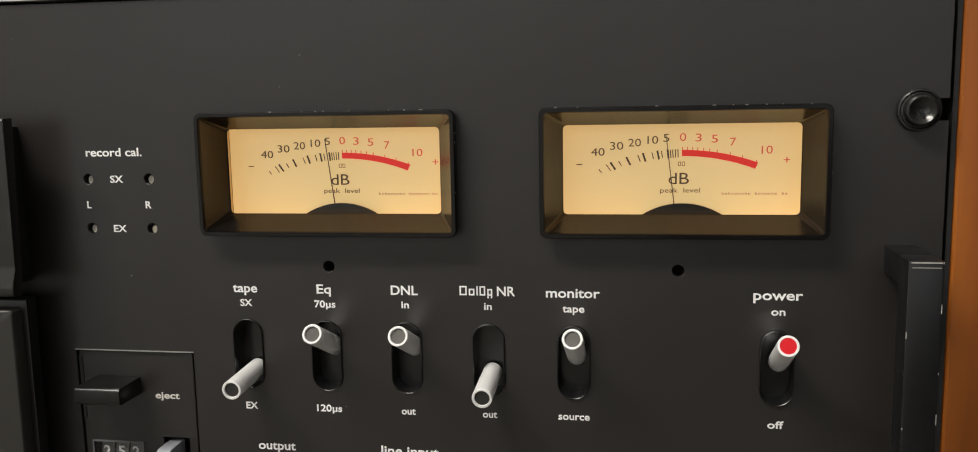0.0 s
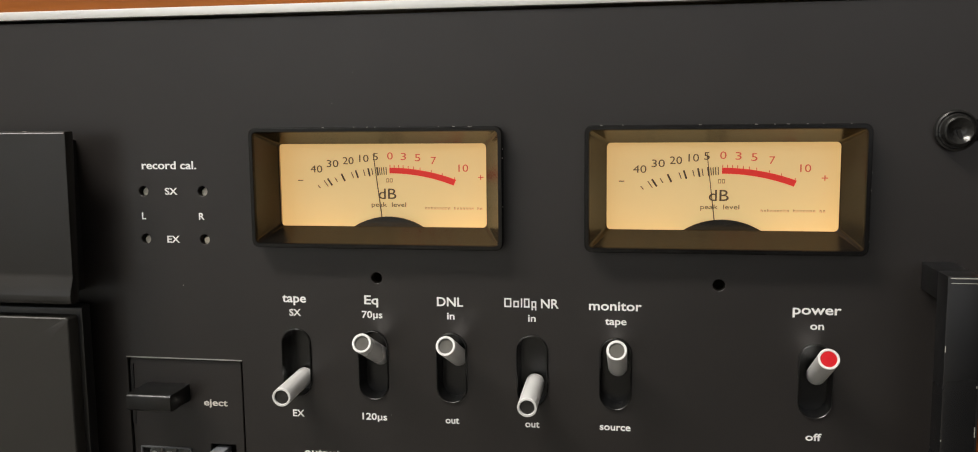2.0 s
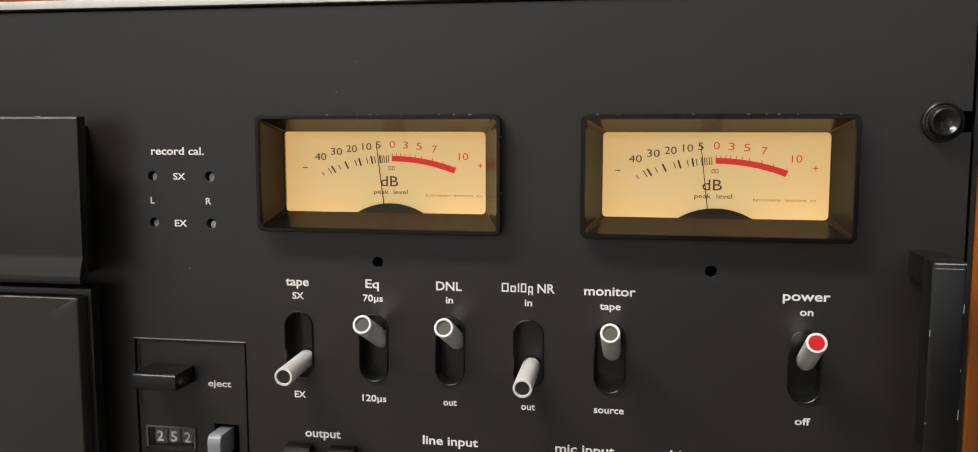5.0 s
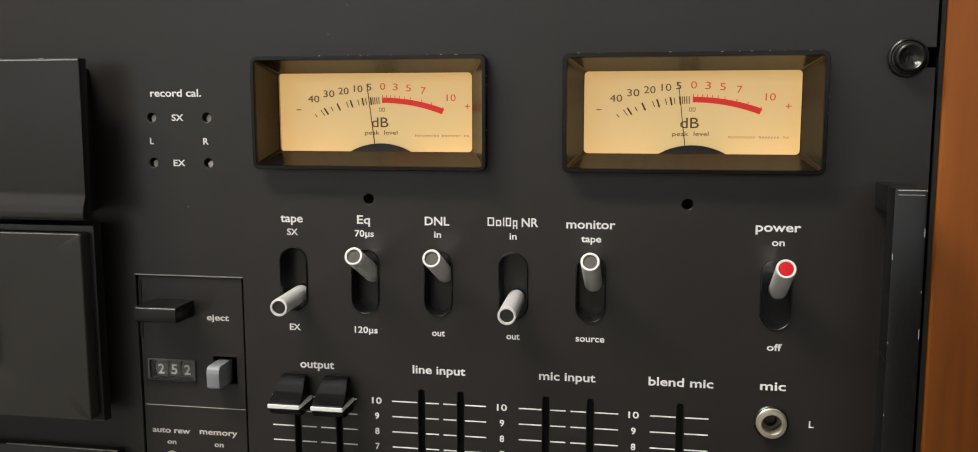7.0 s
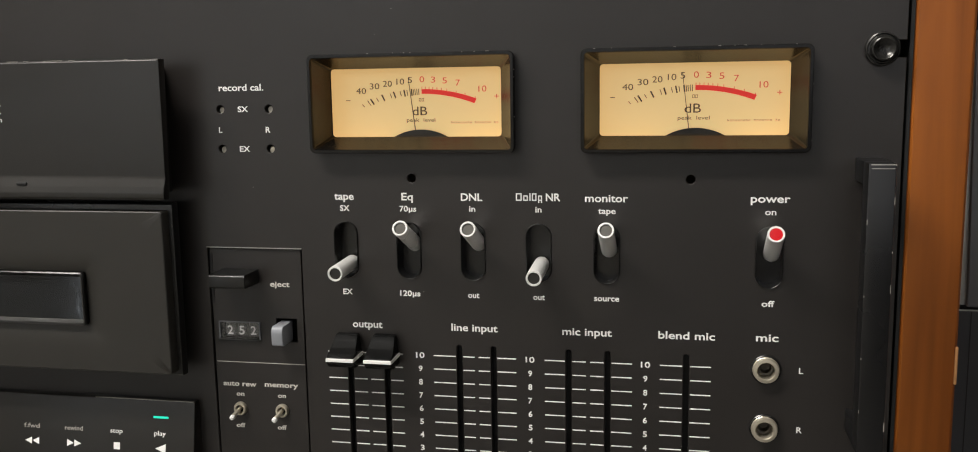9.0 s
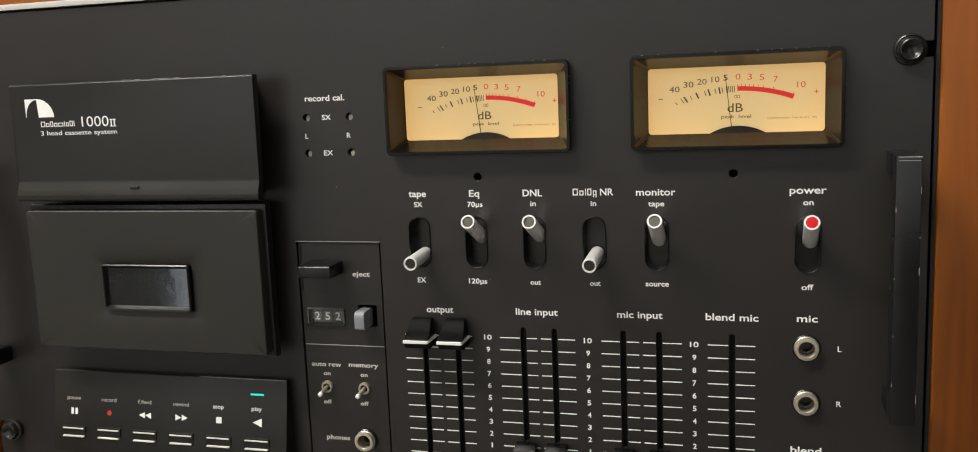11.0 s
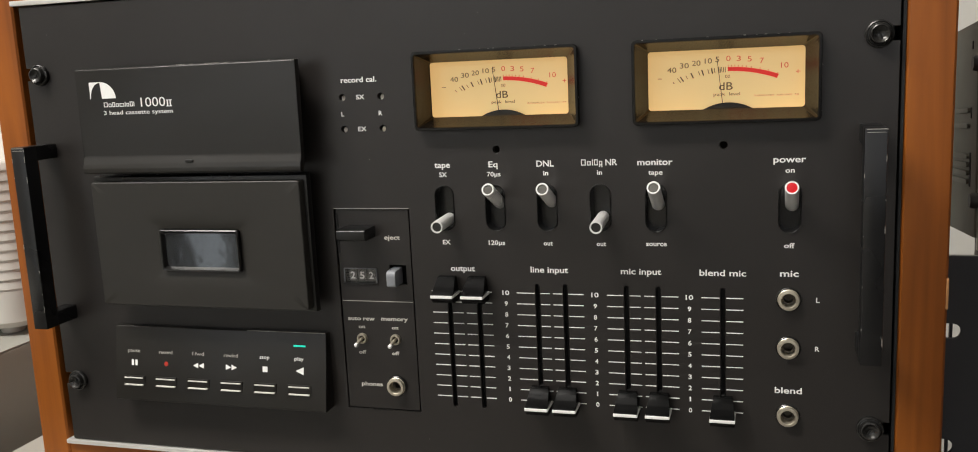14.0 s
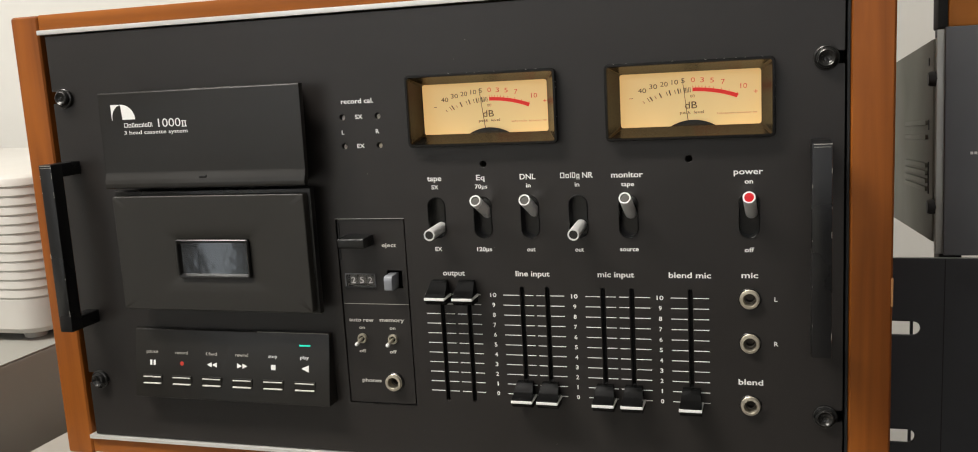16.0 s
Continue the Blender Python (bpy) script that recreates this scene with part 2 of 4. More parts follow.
def round_rect(cx, cz, w, h, r, y, n=5):
    pts = []
    for sx, sz, a0 in ((1, 1, 0), (-1, 1, 90), (-1, -1, 180), (1, -1, 270)):
        for k in range(n):
            a = radians(a0 + 90 * k / (n - 1))
            pts.append((cx + sx * (w / 2 - r) + r * math.cos(a), y, cz + sz * (h / 2 - r) + r * math.sin(a)))
    return pts


def loft(loops, cap_last=False, cap_first=False):
    bm = bmesh.new()
    rows = [[bm.verts.new(p) for p in loop] for loop in loops]
    for a, b in zip(rows, rows[1:]):
        for k in range(len(a)):
            bm.faces.new((a[k - 1], a[k], b[k], b[k - 1]))
    if cap_last:
        bm.faces.new(rows[-1])
    if cap_first:
        bm.faces.new(rows[0])
    return bm


def plate(outlines, y_front, thick, bevel=0.0):
    """A sheet in the x-z plane from (x, z) outlines; inner outlines become holes."""
    cu = bpy.data.curves.new("outline", "CURVE")
    cu.dimensions, cu.fill_mode, cu.extrude, cu.bevel_depth, cu.bevel_resolution = "2D", "BOTH", thick / 2 - bevel, bevel, 1
    cu.offset = -bevel
    for pts in outlines:
        sp = cu.splines.new("POLY")
        sp.points.add(len(pts) - 1)
        for p, (x, z) in zip(sp.points, pts):
            p.co = (x, z, 0, 1)
        sp.use_cyclic_u = True
    me = bpy.data.meshes.new_from_object(bpy.data.objects.new("outline", cu))
    me.transform(Matrix(((1, 0, 0, 0), (0, 0, -1, y_front + thick / 2), (0, 1, 0, 0), (0, 0, 0, 1))))
    bm = bmesh.new()
    bm.from_mesh(me)
    bmesh.ops.remove_doubles(bm, verts=bm.verts, dist=1e-6)
    bmesh.ops.recalc_face_normals(bm, faces=bm.faces)
    bm.to_mesh(me)
    bm.free()
    return me


def flat_loop(loop):
    return [(x, z) for x, _, z in loop]


def ring(cx, cz, r, n=20):
    return [(cx + r * math.cos(2 * math.pi * k / n), cz + r * math.sin(2 * math.pi * k / n)) for k in range(n)]


def lettering(text, x, z, width, cap, y, mat, parent, slope=0.0, z_ref=0.0, weight=0.017, name="lettering", x_left=False):
    """Printed words, centred on x, z; width and capital height in metres; slope: dy/dz of the face they stand on."""
    cu = bpy.data.curves.new("words", "FONT")
    cu.body, cu.size, cu.offset, cu.resolution_u, cu.extrude = text, 1.0, weight, 3, 0.02
    me = bpy.data.meshes.new_from_object(bpy.data.objects.new("words", cu))
    xs = [v.co.x for v in me.vertices]
    x0, x1 = min(xs), max(xs)
    sz = cap / 0.70
    sx = min(width / (x1 - x0), 1.5 * sz)
    width = sx * (x1 - x0)
    low = 0.5 * cap if any(c.isupper() or c.isdigit() or c in "tldbfkh" for c in text) else 0.38 * cap
    for v in me.vertices:
        px = x + (v.co.x - (x0 + x1) / 2) * sx + (width / 2 if x_left else 0)
        pz = z - low + v.co.y * sz
        v.co = (px, y + slope * (pz - z_ref) - 0.00012 - v.co.z * 0.003, pz)
    return part(name, me, mat, parent, smooth=False)


def bars(name, spans, y, mat, parent, thick=0.00012, label=""):
    """Flat printed rectangles: (x0, x1, z0, z1)."""
    bm = bmesh.new()
    for x0, x1, z0, z1 in spans:
        add_box(bm, x0, x1, y - thick, y, z0, z1)
    return part(name, bm, mat, parent, label, smooth=False)


def word_bars(x0, z, width, cap, blocks, y, mat, parent, name="word_mark"):
    """A name given as plain hollow blocks; blocks: for each its breadth, and its height over and under the line, as shares of cap."""
    line = 0.15 * cap
    total = sum(b for b, *_ in blocks)
    x, spans = x0, []
    for breadth, up, down in blocks:
        w = breadth / total * width - 0.22 * cap
        low, high = z - cap / 2 - down * cap, z - cap / 2 + up * cap
        spans.append((x, x + line, low, high))
        if breadth > 0.4:
            spans += [(x + w - line, x + w, low, high), (x + line, x + w - line, high - line, high), (x + line, x + w - line, z - cap / 2, z - cap / 2 + line)]
        x += breadth / total * width
    return bars(name, spans, y, mat, parent)


# ---------------------------------------------------------------- the room
def structure(name, bm, mat, label, category):
    return tagged(part(name, bm, mat, smooth=False), label, category, kind="structure")


structure("floor", box(-1.8, 2.6, -2.6, 1.3, -0.06, 0.0), FLOOR, "grey vinyl floor of the room", "floor")
structure("ceiling", box(-1.8, 2.6, -2.6, 1.3, 2.5, 2.56), CEIL, "plain white painted ceiling", "ceiling")
structure("wall_north", box(-1.8, 2.6, 0.95, 1.05, 0.0, 2.5), WALL, "plain white painted wall behind the equipment", "wall")
# south, east and west walls are out of view and shape the deck's reflections
structure("wall_south", plate([[(-1.8, 0), (0.15, 0), (0.15, 2.5), (-1.8, 2.5)], [(-1.65, 1.15), (0.10, 1.15), (0.10, 2.25), (-1.65, 2.25)]], -2.6, 0.1), OFFWHITE, "unseen wall, off-white for the lower panel's sheen, with a long opening", "wall")
structure("wall_south_east", plate([[(0.15, 0), (2.6, 0), (2.6, 2.5), (0.15, 2.5)], [(0.20, 1.08), (1.9, 1.08), (1.9, 2.25), (0.20, 2.25)]], -2.6, 0.1), DARKWALL, "unseen wall, dark to dull the panel's right-hand reflections, with a long opening", "wall")
# glowing sheet added out of view; the front panel mirrors it as sheen
structure("backdrop_south", box(-1.9, 2.6, -2.72, -2.71, 0.9, 2.6), material("panel_sheen_glow", (0.5, 0.55, 0.6), 0.9, emit=(0.98, 0.97, 0.98), emit_strength=0.98), "unseen glowing sheet added for the sheen on the front panel", "backdrop")
structure("wall_east", box(2.5, 2.6, -2.5, 0.95, 0.0, 2.5), DARKWALL, "plain unseen wall, dark so that right-hand faces stay dim", "wall")
structure("wall_west", plate([[(-2.5, 0), (0.95, 0), (0.95, 2.5), (-2.5, 2.5)], [(-0.1, 1.0), (-0.1, 2.1), (0.8, 2.1), (0.8, 1.0)],
                              [(-2.48, 0.15), (-2.48, 1.9), (-2.16, 1.9), (-2.16, 0.15)]], 0, 0.1), PALEGREY,
          "unseen wall, grey to dull the head cover's reflection, with two openings", "wall")
west = bpy.data.objects["wall_west"]
west.data.transform(Matrix(((0, 1, 0, -1.7), (1, 0, 0, 0), (0, 0, 1, 0), (0, 0, 0, 1))))


# bright sheet out of view, placed where the cassette pane mirrors it
structure("backdrop", box(-1.72, -1.71, -2.49, -2.12, 0.1, 1.95), material("bright_outdoors", (0.5, 0.55, 0.6), 0.9, emit=(0.85, 0.93, 1.0), emit_strength=2.4), "bright hazy daylight outside the window", "backdrop")


def ceiling_lamp(x, y):
    lamp = thing("ceiling_lamp", (x, y, 2.5), "unseen white fluorescent ceiling lamp with a frosted diffuser", "lamp", "ceiling lamps")
    part("lamp_body", box(x - 0.62, x + 0.62, y - 0.16, y + 0.16, 2.45, 2.4995, 0.006), CREAM, lamp)
    part("diffuser", box(x - 0.60, x + 0.60, y - 0.145, y + 0.145, 2.42, 2.45, 0.008), LAMP, lamp)


ceiling_lamp(-0.75, -0.75)
# added fitting, out of view, to go with the fill over the back wall
ceiling_lamp(0.9, 0.2)

table = thing("work_table", (0.1, 0.25, 0.0), "grey laminate work table under the tape deck", "table")
part("tabletop", box(-0.335, 0.2655, -0.06, 0.62, 0.757, 0.785, 0.003), TABLE, table)
for px, py in ((-0.30, -0.03), (0.235, -0.03), (-0.30, 0.58), (0.235, 0.58)):
    part("leg", box(px - 0.02, px + 0.02, py - 0.02, py + 0.02, 0.0, 0.757, 0.002), STEEL, table)

# ---------------------------------------------------------------- the tape deck
PX0, PX1, PZ0, PZ1 = -0.2425, 0.2425, 0.8178, 1.0884
deck = thing("tape_deck", (0, 0.12, 0.785), "black cassette tape deck in a teak case, two lit meters", "tape deck")

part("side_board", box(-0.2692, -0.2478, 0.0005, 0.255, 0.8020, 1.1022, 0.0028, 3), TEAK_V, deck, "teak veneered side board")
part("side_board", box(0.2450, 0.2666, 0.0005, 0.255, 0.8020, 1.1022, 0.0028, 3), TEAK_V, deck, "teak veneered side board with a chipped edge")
part("top_board", box(-0.2477, 0.2449, 0.0015, 0.255, 1.0926, 1.1024, 0.0010), TEAK_H, deck, "teak veneered top board")
part("bottom_board", box(-0.2477, 0.2449, 0.0015, 0.255, 0.8036, 0.8143, 0.0010), TEAK_H, deck, "teak veneered bottom board")
# added black strip hides the side board's inner face in the gap
part("gap_filler", box(0.2436, 0.24495, 0.0010, 0.0210, 0.8176, 1.0892), SHADE, deck, "black strip added to fill the gap between front panel and side board", smooth=False)
part("rear_board", box(-0.2477, 0.2449, 0.250, 0.2548, 0.8144, 1.0925), SHADE, deck)
part("trim_strip", box(-0.2477, 0.2449, -0.0012, 0.012, 1.0895, 1.0925, 0.0004), TRIM, deck, "bright aluminium trim strip")
part("trim_strip", box(-0.2477, 0.2449, -0.0012, 0.012, 0.8144, 0.8172, 0.0004), TRIM, deck, "bright aluminium trim strip")
for fx in (-0.2, 0.2):
    for fy in (0.03, 0.225):
        part("foot", lathe([(0.013, 0.0), (0.013, 0.012), (0.011, 0.0184)], 24, m=Matrix.Translation((fx, fy, 0.7852)) @ pose(0, 0, 0, 90, 0, 0)), RUBBER, deck)

# columns and rows of the front
COLS = (0.0188, 0.0470, 0.0750, 0.1030, 0.1311, 0.1952)
FADERS = (0.0188, 0.0356, 0.0682, 0.0832, 0.1153, 0.1316, 0.1637)
ROW10, ROW0 = 0.9219, 0.8618
METERS = ((0.0502, 0.0497, 0.0500), (0.1649, 0.1647, 0.1658))
JACKS = ((0.1951, 0.9221), (0.1951, 0.8973), (0.1951, 0.8619))
SUB = (-0.0470, -0.0020, 0.8510, 0.9676)

outline = [(PX0, PZ0), (PX1, PZ0)]
for z in (0.8580, 1.0484):
    outline += [(PX1, z - 0.0032), (0.2374, z - 0.0032), (0.2360, z), (0.2374, z + 0.0032), (PX1, z + 0.0032)]
outline += [(PX1, PZ1), (PX0, PZ1)]
for z in (1.0490, 0.8585):
    outline += [(PX0, z + 0.0038), (-0.2370, z + 0.0038), (-0.2355, z), (-0.2370, z - 0.0038), (PX0, z - 0.0038)]
cuts = [outline]
for cx, _, _ in METERS:
    cuts.append(flat_loop(round_rect(cx, 1.0303, 0.084, 0.036, 0.002, 0)))
for cx in COLS:
    cuts.append(flat_loop(round_rect(cx, 0.9678, 0.0104, 0.0244, 0.00519, 0, 9)))
for cx in FADERS:
    cuts.append(flat_loop(round_rect(cx, 0.8912, 0.0024, 0.0716, 0.00115, 0, 4)))
for cx, cz in JACKS:
    cuts.append(ring(cx, cz, 0.0054, 28))
for cx in (-0.0367, -0.0141):
    for cz in (1.0286, 1.0114):
        cuts.append(ring(cx, cz, 0.0018, 16))
for cx in (0.0489, 0.1643):
    cuts.append(ring(cx, 0.9988, 0.0019, 18))
cuts.append([(SUB[0], SUB[2]), (SUB[1], SUB[2]), (SUB[1], SUB[3]), (SUB[0], SUB[3])])
front = part("front_panel", plate(cuts, 0.0, 0.0032, 0.00025), PANEL, deck, "satin black front panel with white print", smooth=False)
part("chassis_plate", box(-0.2440, 0.2432, 0.022, 0.024, 0.8200, 1.0870), SHADE, deck)


def front_words(text, x, z, w, cap, mat=PRINT):
    return lettering(text, x, z, w, cap, 0.0, mat, front)


# ---------------------------------------------------------------- level meters
def level_meter(cx, fx, dx):
    zc = 1.0303
    body = part("level_meter", loft([
        round_rect(cx, zc, 0.0872, 0.0404, 0.0022, 0.0004), round_rect(cx, zc, 0.0880, 0.0412, 0.0024, -0.0046),
        round_rect(cx, zc, 0.0879, 0.0411, 0.0024, -0.0053), round_rect(cx, zc, 0.0874, 0.0406, 0.0022, -0.0058),
        round_rect(cx, zc, 0.0851, 0.0383, 0.0015, -0.0058), round_rect(cx, zc, 0.0846, 0.0378, 0.0013, -0.0054),
        round_rect(cx, zc, 0.0842, 0.0374, 0.0012, -0.0046)]),
        RIM, deck, "black moulded bezel of a lit peak level meter")
    part("bezel_slope", loft([round_rect(cx, zc, 0.0842, 0.0374, 0.0012, -0.0046), round_rect(fx, 1.03045, 0.0752, 0.0297, 0.0016, 0.0054),
                              round_rect(fx, 1.03045, 0.0742, 0.0289, 0.0014, 0.0060)]), BEZEL, body, "glossy dark slope that mirrors the lit dial")
    part("inner_wall", loft([round_rect(fx, 1.03045, 0.0742, 0.0289, 0.0014, 0.0060), round_rect(fx, 1.03045, 0.0752, 0.0299, 0.0014, 0.0068),
                             round_rect(fx, 1.03045, 0.0826, 0.0420, 0.0014, 0.0166)]), DIALWALL, body, "pale lit wall round the dial")
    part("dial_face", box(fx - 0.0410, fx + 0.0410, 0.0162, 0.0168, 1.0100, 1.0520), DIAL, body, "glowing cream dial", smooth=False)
    y = 0.0160

    def px(u):
        return dx + u * 0.001033

    def pz(v):
        return 1.0147 + v * 0.001033

    # scale marks fan out from the pivot under the dial
    def on_arc(u):
        return -43.5 + math.sqrt(63.0 ** 2 - u * u)

    def marks(rows, mat, name):
        bm = bmesh.new()
        for u, length, w in rows:
            v = on_arc(u)
            d = Vector((u, v + 17.0)).normalized()
            s = Vector((d.y, -d.x)) * w / 2
            c = Vector((u, v))
            quad = [c - d * length / 2 - s, c - d * length / 2 + s, c + d * length / 2 + s, c + d * length / 2 - s]
            a = [bm.verts.new((px(q.x), y - 0.00004, pz(q.y))) for q in quad]
            b = [bm.verts.new((px(q.x), y, pz(q.y))) for q in quad]
            bm.faces.new(a), bm.faces.new(b[::-1])
            for k in range(4):
                bm.faces.new((a[k - 1], a[k], b[k], b[k - 1]))
        return part(name, bm, mat, body, smooth=False)

    thin = [(-25.8, 1.4), (-23.2, 2.6), (-19.5, 1.8), (-13.5, 2.2), (-9.2, 2.2), (-6.3, 2.4), (-3.6, 2.6), (-2.9, 2.6), (-2.1, 2.6), (-1.3, 2.6)]
    bold = [(-21.8, 2.9), (-16.9, 2.9), (-11.9, 2.9), (-7.5, 2.9), (-4.4, 2.9)]
    marks([(u, n, 0.30) for u, n in thin] + [(u, n, 0.60) for u, n in bold], INK, "scale_print")
    # red overload band with its short ticks
    bm = bmesh.new()
    low, high = [], []
    for k in range(25):
        u = -0.1 + 22.6 * k / 24
        v = on_arc(u) + 0.15
        lean = 0.9 * k / 24
        high.append((px(u + lean), pz(v + 0.95)))
        low.append((px(u), pz(v - 1.0)))
    loop = low + high[::-1]
    a = [bm.verts.new((x, y - 0.00005, z)) for x, z in loop]
    b = [bm.verts.new((x, y, z)) for x, z in loop]
    for k in range(24):
        bm.faces.new((a[k], a[k + 1], a[48 - k], a[49 - k]))
    for k in range(50):
        bm.faces.new((a[k - 1], a[k], b[k], b[k - 1]))
    part("red_band", bm, REDPRINT, body, "red overload band", smooth=False)
    bm = bmesh.new()
    for u in (0.1, 1.6, 3.2, 4.8, 6.6, 8.5, 10.8, 14.8, 18.6, 22.9):
        add_box(bm, px(u) - 0.00013, px(u) + 0.00013, y - 0.00004, y, pz(on_arc(u) + 1.0), pz(on_arc(u) + 2.1))
    part("tick_print", bm, REDINK, body, smooth=False)
    for s, u, v, w in (("40", -26.6, 20.2, 4.5), ("30", -20.6, 22.1, 4.4), ("20", -14.9, 23.1, 4.1), ("10", -9.2, 23.9, 3.5), ("5", -5.0, 24.5, 1.9)):
        lettering(s, px(u), pz(v), w * 0.001, 0.0026, y, THININK, body, name="numeral", weight=0.0)
    for s, u, v, w in (("0", 0.2, 24.7, 2.1), ("3", 5.0, 24.5, 2.0), ("5", 10.0, 24.1, 2.0), ("7", 15.6, 23.1, 1.9), ("10", 26.0, 20.5, 3.5), ("+", 32.0, 17.0, 2.0)):
        lettering(s, px(u), pz(v), w * 0.001, 0.0026, y, REDINK, body, name="numeral", weight=0.0)
    bars("minus_mark", [(px(-33.5), px(-31.6), pz(16.0), pz(16.3))], y, INK, body, 0.00004)
    lettering("dB", px(-1.0), pz(11.6), 0.0066, 0.0038, y, THININK, body, name="unit", weight=0.002)
    lettering("peak  level", px(-0.6), pz(7.8), 0.0128, 0.0016, y, THININK, body, name="caption", weight=0.0)
    # a small double mark and a maker's line, as plain shapes
    for s in (-1, 1):
        part("symbol", plate([[(px(-0.2 + s * 0.62 - 0.5), pz(15.5)), (px(-0.2 + s * 0.62 + 0.5), pz(15.5)), (px(-0.2 + s * 0.62 + 0.5), pz(16.9)), (px(-0.2 + s * 0.62 - 0.5), pz(16.9))],
                              [(px(-0.2 + s * 0.62 - 0.25), pz(15.75)), (px(-0.2 + s * 0.62 + 0.25), pz(15.75)), (px(-0.2 + s * 0.62 + 0.25), pz(16.65)), (px(-0.2 + s * 0.62 - 0.25), pz(16.65))]],
                             y - 0.00004, 0.00004), SOFTINK, body, smooth=False)
    line = []
    u = 12.4
    for k in range(20):
        if k not in (9, 17):
            up = 1.0 if k in (0, 2, 7, 10, 18) else 0.72
            line += [(px(u), px(u + 0.16), pz(6.2), pz(6.2 + 0.95 * up)), (px(u + 0.46), px(u + 0.60), pz(6.2), pz(6.2 + 0.7)),
                     (px(u + 0.16), px(u + 0.46), pz(6.2 + 0.55), pz(6.2 + 0.70))]
        u += 1.02
    bars("maker_line", line, y, SOFTINK, body, 0.00004)
    # black hub and the needle
    hub = [(px(-12.6 + 25.2 * k / 24), pz(-19.3 + math.sqrt(23.2 ** 2 - (-12.6 + 25.2 * k / 24) ** 2))) for k in range(25)]
    part("hub", plate([[(px(-12.6), pz(-2.5)), (px(12.6), pz(-2.5))] + hub[::-1]], 0.0120, 0.0016), PLASTIC, body, "black needle hub", smooth=False)
    tip = Vector((-5.1, 25.4))
    root = Vector((0.0, -17.0))
    d = (tip - root).normalized()
    s = Vector((d.y, -d.x)) * 0.17
    start = root + d * 19.0
    bm = bmesh.new()
    quad = [start - s, start + s, tip + s * 0.7, tip - s * 0.7]
    a = [bm.verts.new((px(q.x), 0.0134, pz(q.y))) for q in quad]
    b = [bm.verts.new((px(q.x), 0.0137, pz(q.y))) for q in quad]
    bm.faces.new(a), bm.faces.new(b[::-1])
    for k in range(4):
        bm.faces.new((a[k - 1], a[k], b[k], b[k - 1]))
    part("needle", bm, INK, body, "thin black needle", smooth=False)


    # chips along the rim's edges
    for k in range(9):
        along = random.uniform(-0.040, 0.040)
        n = 0.0002 + 0.0009 * random.random() ** 2
        part("chip", box(cx + along, cx + along + n, -0.00545, -0.0052, zc + 0.02045, zc + 0.02062), FADED, body, smooth=False)
    for k in range(3):
        up = random.uniform(-0.016, 0.016)
        part("chip", box(cx + 0.0438, cx + 0.04402, -0.0053, -0.0049, zc + up, zc + up + 0.0004), FADED, body, smooth=False)


for cx, fx, dx in METERS:
    level_meter(cx, fx, dx)

# ---------------------------------------------------------------- print over the switches
for text, x, w in (("tape", COLS[0], 0.0088), ("Eq", COLS[1], 0.0050), ("DNL", COLS[2], 0.0092), ("monitor", COLS[4], 0.0174), ("power", COLS[5], 0.0150)):
    front_words(text, x - 0.0002, 0.9911, w, 0.0031)
word_bars(0.0936, 0.9913, 0.0116, 0.0031, ((1.2, 1, 0), (1, 0.72, 0), (0.4, 1, 0), (1, 1, 0), (0.9, 0.72, 0.28)), 0.0, PRINT, front)
front_words("NR", 0.1091, 0.9913, 0.0060, 0.0031)
for text, x, w in (("SX", COLS[0], 0.0043), ("70µs", COLS[1], 0.0074), ("in", COLS[2], 0.0026), ("in", COLS[3], 0.0026), ("tape", COLS[4], 0.0071), ("on", COLS[5], 0.0043)):
    front_words(text, x, 0.9859, w, 0.0024)
for text, x, w in (("EX", COLS[0], 0.0043), ("120µs", COLS[1], 0.0090), ("out", COLS[2], 0.0049), ("out", COLS[3], 0.0049), ("source", COLS[4], 0.0103), ("off", COLS[5], 0.0050)):
    front_words(text, x, 0.9492, w, 0.0024)
front_words("record cal.", -0.0264, 1.0379, 0.0208, 0.0028)
front_words("SX", -0.0260, 1.0286, 0.0048, 0.0024)
front_words("EX", -0.0260, 1.0114, 0.0048, 0.0024)
front_words("L", -0.0370, 1.0197, 0.0015, 0.0024)
front_words("R", -0.0148, 1.0197, 0.0021, 0.0024)
for text, x, w in (("output", 0.0272, 0.0136), ("line input", 0.0750, 0.0202), ("mic input", 0.1230, 0.0206), ("blend mic", 0.1636, 0.0227), ("mic", 0.1953, 0.0087)):
    front_words(text, x, 0.9349, w, 0.0031)
front_words("blend", 0.1953, 0.8752, 0.0130, 0.0031)
front_words("L", 0.2087, 0.9221, 0.0017, 0.0024)
front_words("R", 0.2087, 0.8973, 0.0021, 0.0024)

# calibration screws sunk in their holes
for k, (x, z) in enumerate(((-0.0367, 1.0286), (-0.0141, 1.0286), (-0.0367, 1.0114), (-0.0141, 1.0114))):
    part("trimmer", lathe([(0.0017, 0.006), (0.0017, 0.0019), (0.0013, 0.0015), (0.0004, 0.0015)], 18, True, Matrix.Translation((x + 0.0005, 0, z - 0.0005))), (TRIMMER, NICKEL)[k == 3], deck)

